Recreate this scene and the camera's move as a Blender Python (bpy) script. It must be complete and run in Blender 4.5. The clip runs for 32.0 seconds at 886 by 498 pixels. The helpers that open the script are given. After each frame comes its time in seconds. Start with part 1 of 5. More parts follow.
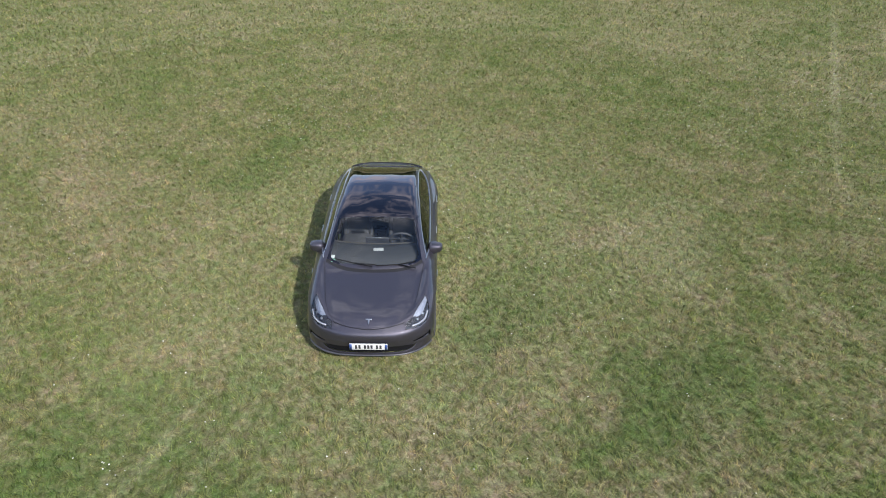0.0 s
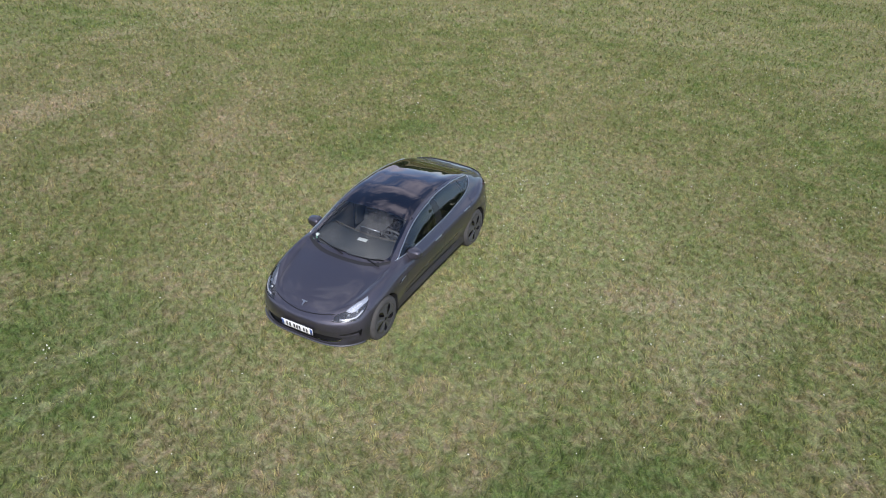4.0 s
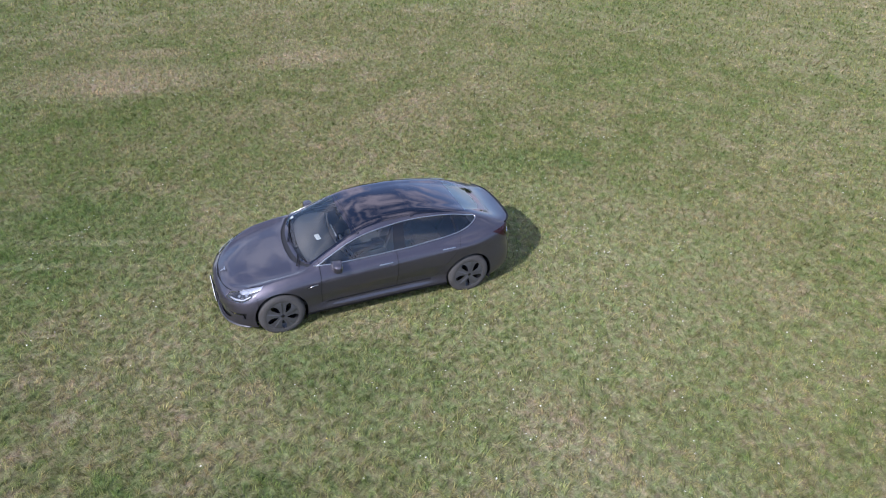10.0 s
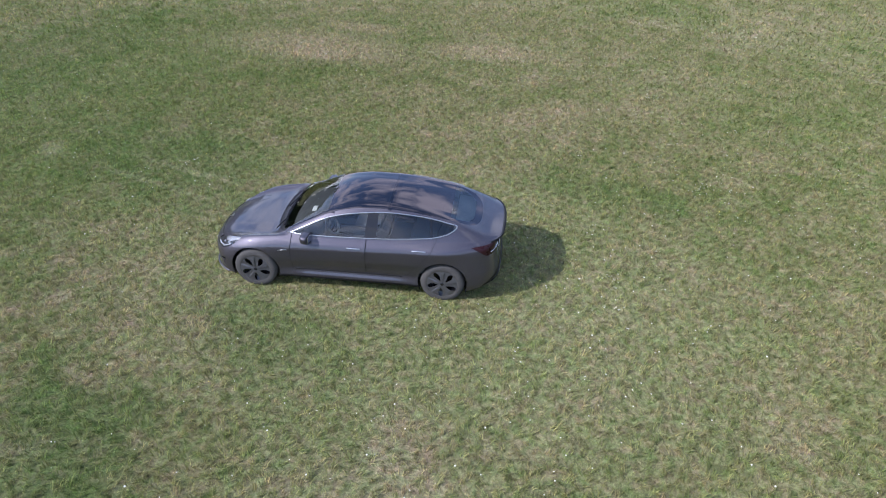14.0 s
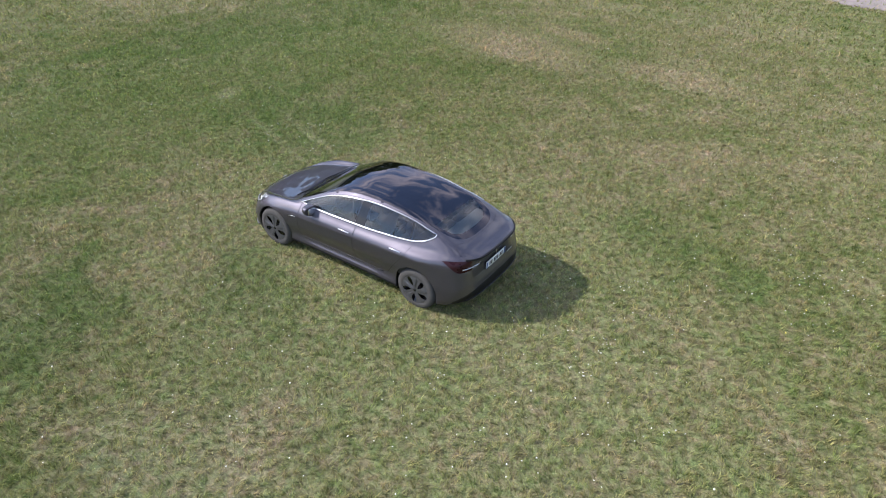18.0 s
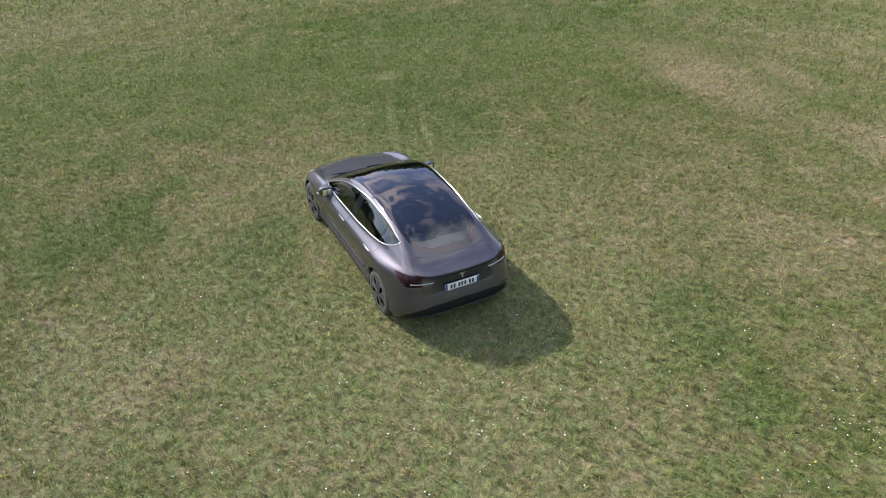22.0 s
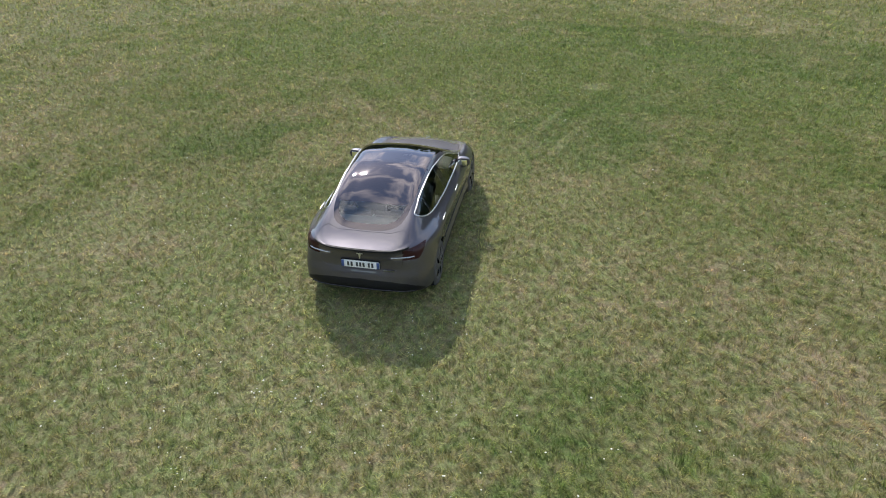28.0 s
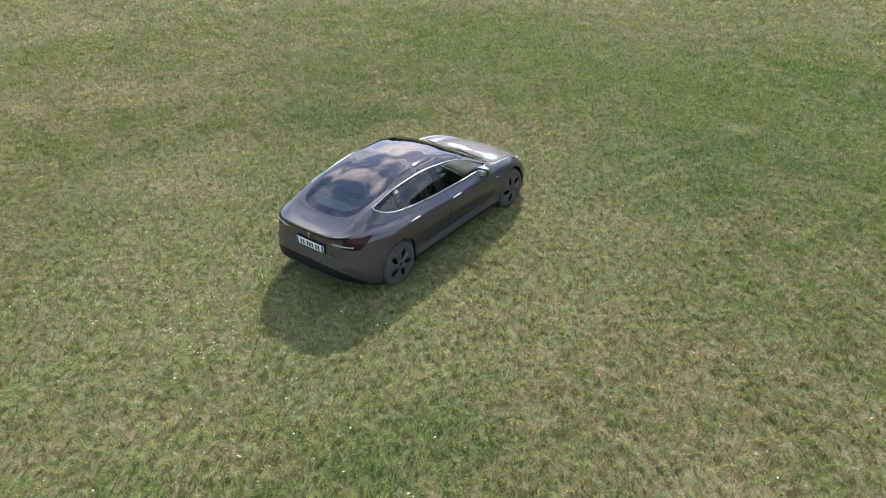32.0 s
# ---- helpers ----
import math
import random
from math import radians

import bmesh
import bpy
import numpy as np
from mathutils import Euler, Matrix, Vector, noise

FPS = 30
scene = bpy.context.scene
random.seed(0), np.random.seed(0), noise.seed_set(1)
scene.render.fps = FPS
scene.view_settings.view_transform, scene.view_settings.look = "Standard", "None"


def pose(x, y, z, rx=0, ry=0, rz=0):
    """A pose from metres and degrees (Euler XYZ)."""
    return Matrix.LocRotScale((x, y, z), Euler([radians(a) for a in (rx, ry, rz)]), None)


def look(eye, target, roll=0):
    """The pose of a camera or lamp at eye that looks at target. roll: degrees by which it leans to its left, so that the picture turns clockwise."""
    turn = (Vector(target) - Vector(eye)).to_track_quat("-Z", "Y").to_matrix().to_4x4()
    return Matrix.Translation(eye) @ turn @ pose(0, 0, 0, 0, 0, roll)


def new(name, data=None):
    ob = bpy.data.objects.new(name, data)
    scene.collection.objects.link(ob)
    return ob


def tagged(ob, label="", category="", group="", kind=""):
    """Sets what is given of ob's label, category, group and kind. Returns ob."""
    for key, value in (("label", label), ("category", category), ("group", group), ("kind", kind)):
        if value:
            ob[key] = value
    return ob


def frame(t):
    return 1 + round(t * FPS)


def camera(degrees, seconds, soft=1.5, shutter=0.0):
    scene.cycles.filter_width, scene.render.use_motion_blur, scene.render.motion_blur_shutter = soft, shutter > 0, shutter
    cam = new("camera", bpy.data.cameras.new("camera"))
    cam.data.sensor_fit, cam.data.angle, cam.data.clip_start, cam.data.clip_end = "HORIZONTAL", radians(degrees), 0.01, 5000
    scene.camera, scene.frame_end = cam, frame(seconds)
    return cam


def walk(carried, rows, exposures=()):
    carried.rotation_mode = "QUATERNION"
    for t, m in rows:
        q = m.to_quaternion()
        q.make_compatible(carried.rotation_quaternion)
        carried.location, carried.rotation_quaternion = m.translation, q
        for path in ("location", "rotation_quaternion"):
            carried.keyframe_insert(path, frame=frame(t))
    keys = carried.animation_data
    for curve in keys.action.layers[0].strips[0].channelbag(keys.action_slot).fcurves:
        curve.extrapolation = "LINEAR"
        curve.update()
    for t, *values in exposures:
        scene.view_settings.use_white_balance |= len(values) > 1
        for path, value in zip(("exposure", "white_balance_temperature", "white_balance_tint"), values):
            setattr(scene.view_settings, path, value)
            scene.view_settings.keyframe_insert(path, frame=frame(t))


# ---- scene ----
# ---------------- camera ----------------
cam = camera(64.19, 32.0, soft=1.05)
ROWS = [
    (0.0, 0.860, -9.656, 6.581, -0.28, -32.10, -1.05),
    (0.5, 1.406, -9.561, 6.581, 2.24, -32.18, -1.22),
    (1.0, 1.988, -9.425, 6.582, 5.84, -32.27, -1.36),
    (1.5, 2.525, -9.270, 6.583, 9.45, -32.40, -1.47),
    (2.0, 3.106, -9.094, 6.579, 12.81, -32.47, -1.57),
    (2.5, 3.638, -8.891, 6.582, 16.24, -32.57, -1.68),
    (4.5, 5.604, -7.725, 6.575, 31.73, -33.02, -1.87),
    (5.0, 6.017, -7.363, 6.584, 34.61, -33.10, -1.88),
    (5.5, 6.399, -6.975, 6.594, 37.14, -33.19, -1.86),
    (6.0, 6.793, -6.540, 6.610, 40.22, -33.28, -1.83),
    (6.5, 7.125, -6.111, 6.634, 43.41, -33.39, -1.86),
    (7.0, 7.448, -5.628, 6.658, 47.00, -33.56, -1.87),
    (7.5, 7.742, -5.159, 6.660, 50.37, -33.64, -1.80),
    (8.0, 8.026, -4.639, 6.672, 53.93, -33.67, -1.77),
    (8.5, 8.263, -4.129, 6.688, 57.41, -33.79, -1.77),
    (9.0, 8.480, -3.564, 6.697, 60.80, -33.91, -1.68),
    (9.5, 8.656, -3.028, 6.715, 63.72, -33.98, -1.61),
    (10.0, 8.826, -2.453, 6.720, 67.61, -34.10, -1.59),
    (10.5, 8.978, -1.891, 6.734, 72.36, -34.20, -1.51),
    (11.0, 9.110, -1.239, 6.748, 75.69, -34.30, -1.46),
    (11.5, 9.226, -0.674, 6.751, 79.57, -34.37, -1.37),
    (12.0, 9.343, -0.062, 6.746, 82.79, -34.40, -1.27),
    (12.5, 9.391, 0.526, 6.744, 85.44, -34.46, -1.21),
    (13.0, 9.378, 1.129, 6.748, 89.13, -34.51, -1.14),
    (13.5, 9.346, 1.681, 6.742, 92.74, -34.58, -1.06),
    (14.0, 9.269, 2.307, 6.742, 96.56, -34.59, -0.95),
    (14.5, 9.161, 2.849, 6.734, 99.84, -34.61, -0.86),
    (16.5, 8.296, 4.993, 6.656, 114.28, -34.53, -0.53),
    (17.0, 7.982, 5.491, 6.648, 118.15, -34.53, -0.44),
    (17.5, 7.681, 5.945, 6.622, 121.31, -34.52, -0.36),
    (18.0, 7.327, 6.415, 6.592, 125.11, -34.45, -0.27),
    (18.5, 6.939, 6.817, 6.561, 129.21, -34.40, -0.17),
    (19.0, 6.471, 7.209, 6.533, 132.83, -34.33, -0.08),
    (19.5, 6.035, 7.532, 6.494, 135.76, -34.27, -0.03),
    (20.0, 5.570, 7.866, 6.465, 139.33, -34.21, 0.02),
    (20.5, 5.115, 8.175, 6.432, 142.65, -34.14, 0.09),
    (21.0, 4.642, 8.430, 6.414, 146.16, -34.10, 0.14),
    (21.5, 4.197, 8.652, 6.388, 149.70, -34.02, 0.18),
    (22.0, 3.699, 8.875, 6.347, 152.62, -33.93, 0.26),
    (22.5, 3.250, 9.073, 6.327, 155.85, -33.84, 0.32),
    (23.0, 2.729, 9.257, 6.304, 158.98, -33.74, 0.37),
    (23.5, 2.262, 9.383, 6.262, 161.78, -33.65, 0.40),
    (24.0, 1.765, 9.492, 6.221, 164.83, -33.54, 0.43),
    (24.5, 1.286, 9.561, 6.190, 168.21, -33.45, 0.49),
    (25.0, 0.703, 9.610, 6.160, 171.48, -33.33, 0.52),
    (25.5, 0.148, 9.649, 6.111, 174.16, -33.24, 0.56),
    (27.5, -2.051, 9.717, 5.911, 187.23, -32.69, 0.47),
    (28.0, -2.603, 9.626, 5.865, 191.09, -32.54, 0.46),
    (28.5, -3.090, 9.492, 5.841, 194.60, -32.40, 0.44),
    (29.0, -3.613, 9.297, 5.818, 198.25, -32.27, 0.41),
    (29.5, -4.086, 9.092, 5.789, 201.43, -32.15, 0.38),
    (30.0, -4.573, 8.853, 5.754, 204.57, -32.04, 0.36),
    (30.5, -5.009, 8.614, 5.731, 207.34, -31.93, 0.33),
    (31.0, -5.503, 8.305, 5.691, 210.48, -31.84, 0.30),
    (31.5, -5.910, 8.014, 5.656, 213.48, -31.76, 0.25),
    (32.0, -6.346, 7.646, 5.627, 217.01, -31.69, 0.22),
]
walk(cam, [(t, pose(x, y, z, 90 + pitch, roll, yaw)) for t, x, y, z, yaw, pitch, roll in ROWS],
     exposures=[(0.0, 0.67, 6180, 14), (2.0, 0.49, 6180, 14), (6.5, 0.75, 5920, 20), (9.0, 0.77, 5800, 21), (13.0, 0.83, 5720, 20), (19.0, 0.98, 6280, 16), (23.0, 0.98, 6560, 13), (25.0, 0.92, 6630, 12), (28.0, 0.99, 6650, 10), (32.0, 1.16, 6600, 8)])

# ---------------- sky and sun ----------------
SUN_WAY = Vector((0.60, -1.08, 1.0)).normalized()
world = bpy.data.worlds.new("sky")
scene.world = world
world.use_nodes = True
wn, wl = world.node_tree.nodes, world.node_tree.links
wn.clear()
sky = wn.new("ShaderNodeTexSky")
sky.sky_type, sky.sun_disc = "NISHITA", False
sky.sun_elevation = math.asin(SUN_WAY.z)
sky.sun_rotation = math.atan2(SUN_WAY.x, SUN_WAY.y)
sky.air_density, sky.dust_density = 1.0, 0.2
w_out = wn.new("ShaderNodeOutputWorld")
w_bg = wn.new("ShaderNodeBackground")
w_bg.inputs["Strength"].default_value = 0.13
# broken cumulus over the whole dome
w_co = wn.new("ShaderNodeTexCoord")
w_map = wn.new("ShaderNodeMapping")
w_map.inputs["Scale"].default_value = (1.0, 1.0, 1.8)
w_map.inputs["Location"].default_value = (3.6, 3.8, 7.9)
w_n = wn.new("ShaderNodeTexNoise")
w_n.inputs["Scale"].default_value = 3.2
w_n.inputs["Detail"].default_value = 8.0
w_n.inputs["Roughness"].default_value = 0.64
w_n.inputs["Distortion"].default_value = 0.5
w_r = wn.new("ShaderNodeValToRGB")
w_r.color_ramp.elements[0].position, w_r.color_ramp.elements[1].position = 0.48, 0.64
w_r.color_ramp.elements[0].color, w_r.color_ramp.elements[1].color = (0, 0, 0, 1), (1, 1, 1, 1)
w_mix = wn.new("ShaderNodeMix")
w_mix.data_type = "RGBA"
# clouds are brighter towards the sun
w_dot = wn.new("ShaderNodeVectorMath")
w_dot.operation = "DOT_PRODUCT"
w_dot.inputs[1].default_value = SUN_WAY
w_pow = wn.new("ShaderNodeMath")
w_pow.operation = "POWER"
w_pow.inputs[1].default_value = 8.0
w_max = wn.new("ShaderNodeMath")
w_max.operation = "MAXIMUM"
w_max.inputs[1].default_value = 0.0
w_glow = wn.new("ShaderNodeMix")
w_glow.data_type = "RGBA"
w_glow.inputs["A"].default_value = (6.0, 6.1, 6.5, 1)
w_glow.inputs["B"].default_value = (17.0, 16.7, 16.4, 1)
wl.new(w_co.outputs["Generated"], w_dot.inputs[0])
wl.new(w_dot.outputs["Value"], w_max.inputs[0])
wl.new(w_max.outputs[0], w_pow.inputs[0])
wl.new(w_pow.outputs[0], w_glow.inputs["Factor"])
wl.new(w_glow.outputs["Result"], w_mix.inputs["B"])
wl.new(w_co.outputs["Generated"], w_map.inputs["Vector"])
wl.new(w_map.outputs["Vector"], w_n.inputs["Vector"])
wl.new(w_n.outputs["Fac"], w_r.inputs["Fac"])
wl.new(w_r.outputs["Color"], w_mix.inputs["Factor"])
wl.new(sky.outputs["Color"], w_mix.inputs["A"])
wl.new(w_mix.outputs["Result"], w_bg.inputs["Color"])
wl.new(w_bg.outputs["Background"], w_out.inputs["Surface"])

sun_data = bpy.data.lights.new("sun", "SUN")
sun_data.energy, sun_data.angle, sun_data.color = 3.0, radians(0.6), (1.0, 0.95, 0.87)
sun = new("sun", sun_data)
sun.matrix_world = look(SUN_WAY * 60, (0, 0, 0))


# ---------------- materials ----------------
class Mat:
    """A small wrapper round one node material with a Principled shader."""

    def __init__(self, name):
        self.m = bpy.data.materials.new(name)
        self.m.use_nodes = True
        self.n, self.l = self.m.node_tree.nodes, self.m.node_tree.links
        self.b = self.n["Principled BSDF"]

    def put(self, **kw):
        for k, v in kw.items():
            self.b.inputs[k.replace("_", " ")].default_value = v
        return self

    def node(self, kind, **kw):
        nd = self.n.new(kind)
        for k, v in kw.items():
            nd.inputs[k.replace("_", " ")].default_value = v
        return nd

    def noise(self, scale, detail=4.0, rough=0.55, vec=None, dist=0.0):
        nd = self.node("ShaderNodeTexNoise", Scale=scale, Detail=detail, Roughness=rough, Distortion=dist)
        self.l.new(vec if vec is not None else self.coords(), nd.inputs["Vector"])
        return nd.outputs["Fac"]

    def coords(self):
        if not hasattr(self, "co"):
            self.co = self.n.new("ShaderNodeTexCoord").outputs["Object"]
        return self.co

    def ramp(self, fac, *stops):
        nd = self.n.new("ShaderNodeValToRGB")
        e = nd.color_ramp.elements
        while len(e) < len(stops):
            e.new(0.5)
        for el, (pos, col) in zip(e, stops):
            el.position = pos
            el.color = (*col, 1) if isinstance(col, tuple) else (col, col, col, 1)
        self.l.new(fac, nd.inputs["Fac"])
        return nd.outputs["Color"]

    def mix(self, fac, a, b, how="MIX"):
        nd = self.n.new("ShaderNodeMix")
        nd.data_type, nd.blend_type = "RGBA", how
        for key, v in (("Factor", fac), ("A", a), ("B", b)):
            if isinstance(v, (int, float)):
                nd.inputs[key].default_value = v if key == "Factor" else (v, v, v, 1)
            elif isinstance(v, tuple):
                nd.inputs[key].default_value = (*v, 1)
            else:
                self.l.new(v, nd.inputs[key])
        return nd.outputs["Result"]

    def math(self, op, a, b=0.0, clamp=False):
        nd = self.n.new("ShaderNodeMath")
        nd.operation, nd.use_clamp = op, clamp
        for i, v in enumerate((a, b)):
            if isinstance(v, (int, float)):
                nd.inputs[i].default_value = v
            else:
                self.l.new(v, nd.inputs[i])
        return nd.outputs[0]

    def colour(self, out):
        self.l.new(out, self.b.inputs["Base Color"])
        return self

    def rough(self, out):
        self.l.new(out, self.b.inputs["Roughness"])
        return self

    def bump(self, height, strength=0.3, distance=0.01):
        nd = self.node("ShaderNodeBump", Strength=strength, Distance=distance)
        self.l.new(height, nd.inputs["Height"])
        self.l.new(nd.outputs["Normal"], self.b.inputs["Normal"])
        return self


def simple(name, col, rough=0.5, metal=0.0, grain=40.0, vary=0.12, bump=0.05, **kw):
    """A plain surface with grain and faint wear at two scales."""
    q = Mat(name).put(Roughness=rough, Metallic=metal, **kw)
    a = q.noise(grain, 5.0)
    b = q.noise(grain * 0.08, 3.0)
    f = q.math("ADD", q.math("MULTIPLY", a, 0.5), q.math("MULTIPLY", b, 0.5))
    lo = tuple(c * (1 - vary) for c in col)
    hi = tuple(min(1, c * (1 + vary)) for c in col)
    q.colour(q.ramp(f, (0.35, lo), (0.65, hi)))
    q.rough(q.math("ADD", q.math("MULTIPLY", b, 0.16), rough - 0.08, True))
    if bump:
        q.bump(a, bump, 0.004)
    return q.m


def car_paint():
    q = Mat("midnight silver paint").put(Metallic=0.74, Specular_IOR_Level=0.3, Coat_Weight=1.0, Coat_Roughness=0.03, Coat_IOR=1.55)
    fl = q.noise(900.0, 2.0)
    dust = q.noise(3.2, 6.0, 0.6)
    base = q.ramp(fl, (0.3, (0.056, 0.052, 0.064)), (0.7, (0.091, 0.084, 0.103)))
    q.colour(q.mix(q.ramp(dust, (0.55, 0.0), (0.90, 0.12)), base, (0.10, 0.09, 0.085)))
    q.rough(q.ramp(dust, (0.3, 0.45), (0.8, 0.53)))
    q.l.new(q.ramp(dust, (0.40, 0.015), (0.85, 0.06)), q.b.inputs["Coat Roughness"])
    return q.m


def thin_glass(name, tint, gloss=(1, 1, 1), rough=0.02, ior=1.52):
    """A thin pane: tinted see-through, with gloss by Fresnel."""
    m = bpy.data.materials.new(name)
    m.use_nodes = True
    n, l = m.node_tree.nodes, m.node_tree.links
    n.clear()
    out = n.new("ShaderNodeOutputMaterial")
    mix = n.new("ShaderNodeMixShader")
    tr = n.new("ShaderNodeBsdfTransparent")
    tr.inputs["Color"].default_value = (*tint, 1)
    gl = n.new("ShaderNodeBsdfGlossy")
    gl.inputs["Color"].default_value = (*gloss, 1)
    gl.inputs["Roughness"].default_value = rough
    fr = n.new("ShaderNodeFresnel")
    fr.inputs["IOR"].default_value = ior
    l.new(fr.outputs[0], mix.inputs[0])
    l.new(tr.outputs[0], mix.inputs[1])
    l.new(gl.outputs[0], mix.inputs[2])
    l.new(mix.outputs[0], out.inputs["Surface"])
    return m


M_PAINT = car_paint()
M_SHELL = simple("black seam", (0.012, 0.012, 0.013), 0.7, vary=0.3)
M_BLACK = simple("black plastic trim", (0.006, 0.006, 0.007), 0.5, grain=160, vary=0.2, Specular_IOR_Level=0.25)
M_GLOSSBLACK = simple("gloss black trim", (0.010, 0.010, 0.012), 0.12, grain=20, vary=0.2, bump=0.0)
M_CHROME = simple("satin chrome", (0.52, 0.53, 0.55), 0.30, 1.0, grain=60, vary=0.05, bump=0.02)
M_WS = thin_glass("windscreen glass", (0.80, 0.83, 0.83), ior=1.65)
M_SIDE = thin_glass("side glass", (0.62, 0.66, 0.64), ior=1.7)
M_ROOF = thin_glass("tinted roof glass", (0.014, 0.012, 0.020), (1.0, 0.91, 0.97), 0.03, 1.95)
M_REAR = thin_glass("clear rear glass", (0.66, 0.70, 0.70), ior=1.85)
M_FRIT = thin_glass("black printed glass border", (0.004, 0.004, 0.005), (1.0, 0.91, 0.98), 0.03, 1.9)
M_LENS = thin_glass("clear lamp lens", (0.88, 0.90, 0.92))
M_RED = simple("red lamp lens", (0.026, 0.006, 0.008), 0.28, grain=90, vary=0.25, bump=0.0, Specular_IOR_Level=0.25)
M_REFLECT = simple("lamp reflector", (0.58, 0.59, 0.62), 0.2, 0.6, grain=60, vary=0.1)
M_LAMPBLACK = simple("dark lamp bowl", (0.05, 0.05, 0.055), 0.3, 0.3, grain=60, vary=0.2)
M_TYRE = simple("dusty tyre rubber", (0.060, 0.057, 0.053), 0.85, grain=70, vary=0.25, bump=0.2)
M_COVER = simple("grey wheel cover", (0.105, 0.105, 0.112), 0.38, 0.5, grain=60, vary=0.15)
M_PLATE = simple("white number plate", (0.78, 0.78, 0.76), 0.35, grain=80, vary=0.04)
M_BLUE = simple("blue plate band", (0.05, 0.09, 0.26), 0.35, grain=80, vary=0.08)
M_INK = simple("black ink", (0.04, 0.04, 0.045), 0.5, grain=80, vary=0.1)
M_SEAT = simple("black seat leather", (0.11, 0.11, 0.113), 0.5, grain=120, vary=0.2, bump=0.15)
M_SHELF = simple("pale grey shelf felt", (0.55, 0.57, 0.57), 0.9, grain=150, vary=0.1, bump=0.2)
M_DASH = simple("dark dashboard", (0.075, 0.077, 0.080), 0.7, grain=150, vary=0.15, bump=0.15)
M_WOOD = simple("pale wood dash strip", (0.10, 0.09, 0.075), 0.5, grain=50, vary=0.2)
M_SCREEN = simple("dark screen glass", (0.012, 0.012, 0.014), 0.12, grain=30, vary=0.2, bump=0.0)
M_STICKER = simple("white paper sticker", (0.74, 0.76, 0.74), 0.6, grain=70, vary=0.08)
M_LEAF = simple("green sticker paper", (0.20, 0.42, 0.30), 0.6, grain=70, vary=0.08)
M_SMOKE = simple("smoked lamp lens", (0.10, 0.085, 0.085), 0.12, grain=60, vary=0.2, bump=0.0, Coat_Weight=1.0)
M_GRAVEL = simple("pale crushed gravel", (0.25, 0.215, 0.195), 0.95, grain=9, vary=0.14, bump=0.5)
M_STONE = simple("grey field stone", (0.22, 0.20, 0.18), 0.9, grain=14, vary=0.3, bump=0.4)
M_PETAL = simple("white petals", (0.72, 0.71, 0.60), 0.7, grain=30, vary=0.06)
M_YELLOW = simple("yellow petals", (0.72, 0.60, 0.10), 0.7, grain=30, vary=0.1)
M_BARK = simple("grey brown bark", (0.085, 0.068, 0.052), 0.95, grain=6, vary=0.3, bump=0.5)
M_FOLIAGE = simple("dark spring foliage", (0.075, 0.105, 0.040), 0.8, grain=1.2, vary=0.45, bump=0.3)


# ---------------- the ground ----------------
def field_colour(q):
    """Patchy turf colour by place, shared by the soil sheet and the blades that stand on it."""
    co = q.n.new("ShaderNodeNewGeometry").outputs["Position"]
    big = q.noise(0.16, 5.0, 0.6, co, 0.4)
    mid = q.noise(1.25, 5.0, 0.58, co, 0.4)
    small = q.noise(4.2, 5.0, 0.62, co, 0.6)
    f = q.math("ADD", q.math("MULTIPLY", big, 0.34), q.math("ADD", q.math("MULTIPLY", mid, 0.36), q.math("MULTIPLY", small, 0.30)))
    green = q.ramp(f, (0.36, (0.110, 0.155, 0.042)), (0.44, (0.170, 0.192, 0.072)), (0.53, (0.232, 0.222, 0.110)), (0.64, (0.325, 0.275, 0.174)))
    # a long dry patch and pale wheel tracks
    sep = q.n.new("ShaderNodeSeparateXYZ")
    q.l.new(co, sep.inputs[0])
    X, Y = sep.outputs[0], sep.outputs[1]
    wob = q.math("MULTIPLY", q.math("SUBTRACT", mid, 0.5), 2.6)

    def blob(x, y, rx, ry, turn, soft=0.5):
        c, s = math.cos(turn), math.sin(turn)
        dx, dy = q.math("SUBTRACT", X, x), q.math("SUBTRACT", Y, y)
        a = q.math("DIVIDE", q.math("ADD", q.math("MULTIPLY", dx, c), q.math("MULTIPLY", dy, s)), rx)
        b = q.math("DIVIDE", q.math("SUBTRACT", q.math("MULTIPLY", dy, c), q.math("MULTIPLY", dx, s)), ry)
        d = q.math("SQRT", q.math("ADD", q.math("MULTIPLY", a, a), q.math("MULTIPLY", b, b)))
        d = q.math("ADD", d, q.math("MULTIPLY", wob, 0.5))
        return q.math("DIVIDE", q.math("SUBTRACT", 1.0, d), soft, True)

    for x, y, rx, ry, turn, amount, col in FIELD_MARKS:
        k = q.math("MULTIPLY", blob(x, y, rx, ry, turn), amount, True)
        green = q.mix(k, green, col)
    # tufts and thatch: clumps of a hand's width and of a finger's width
    clump = q.noise(11.0, 4.0, 0.62, co, 0.6)
    fine = q.noise(34.0, 3.0, 0.6, co, 0.5)
    hue = q.noise(7.0, 4.0, 0.6, co, 0.5)
    green = q.mix(1.0, green, q.ramp(clump, (0.32, 0.64), (0.50, 1.0), (0.68, 1.42)), "MULTIPLY")
    green = q.mix(1.0, green, q.ramp(fine, (0.30, 0.82), (0.70, 1.18)), "MULTIPLY")
    green = q.mix(1.0, green, q.ramp(hue, (0.36, (0.90, 1.04, 0.88)), (0.64, (1.11, 0.98, 1.06))), "MULTIPLY")
    return green, small, co


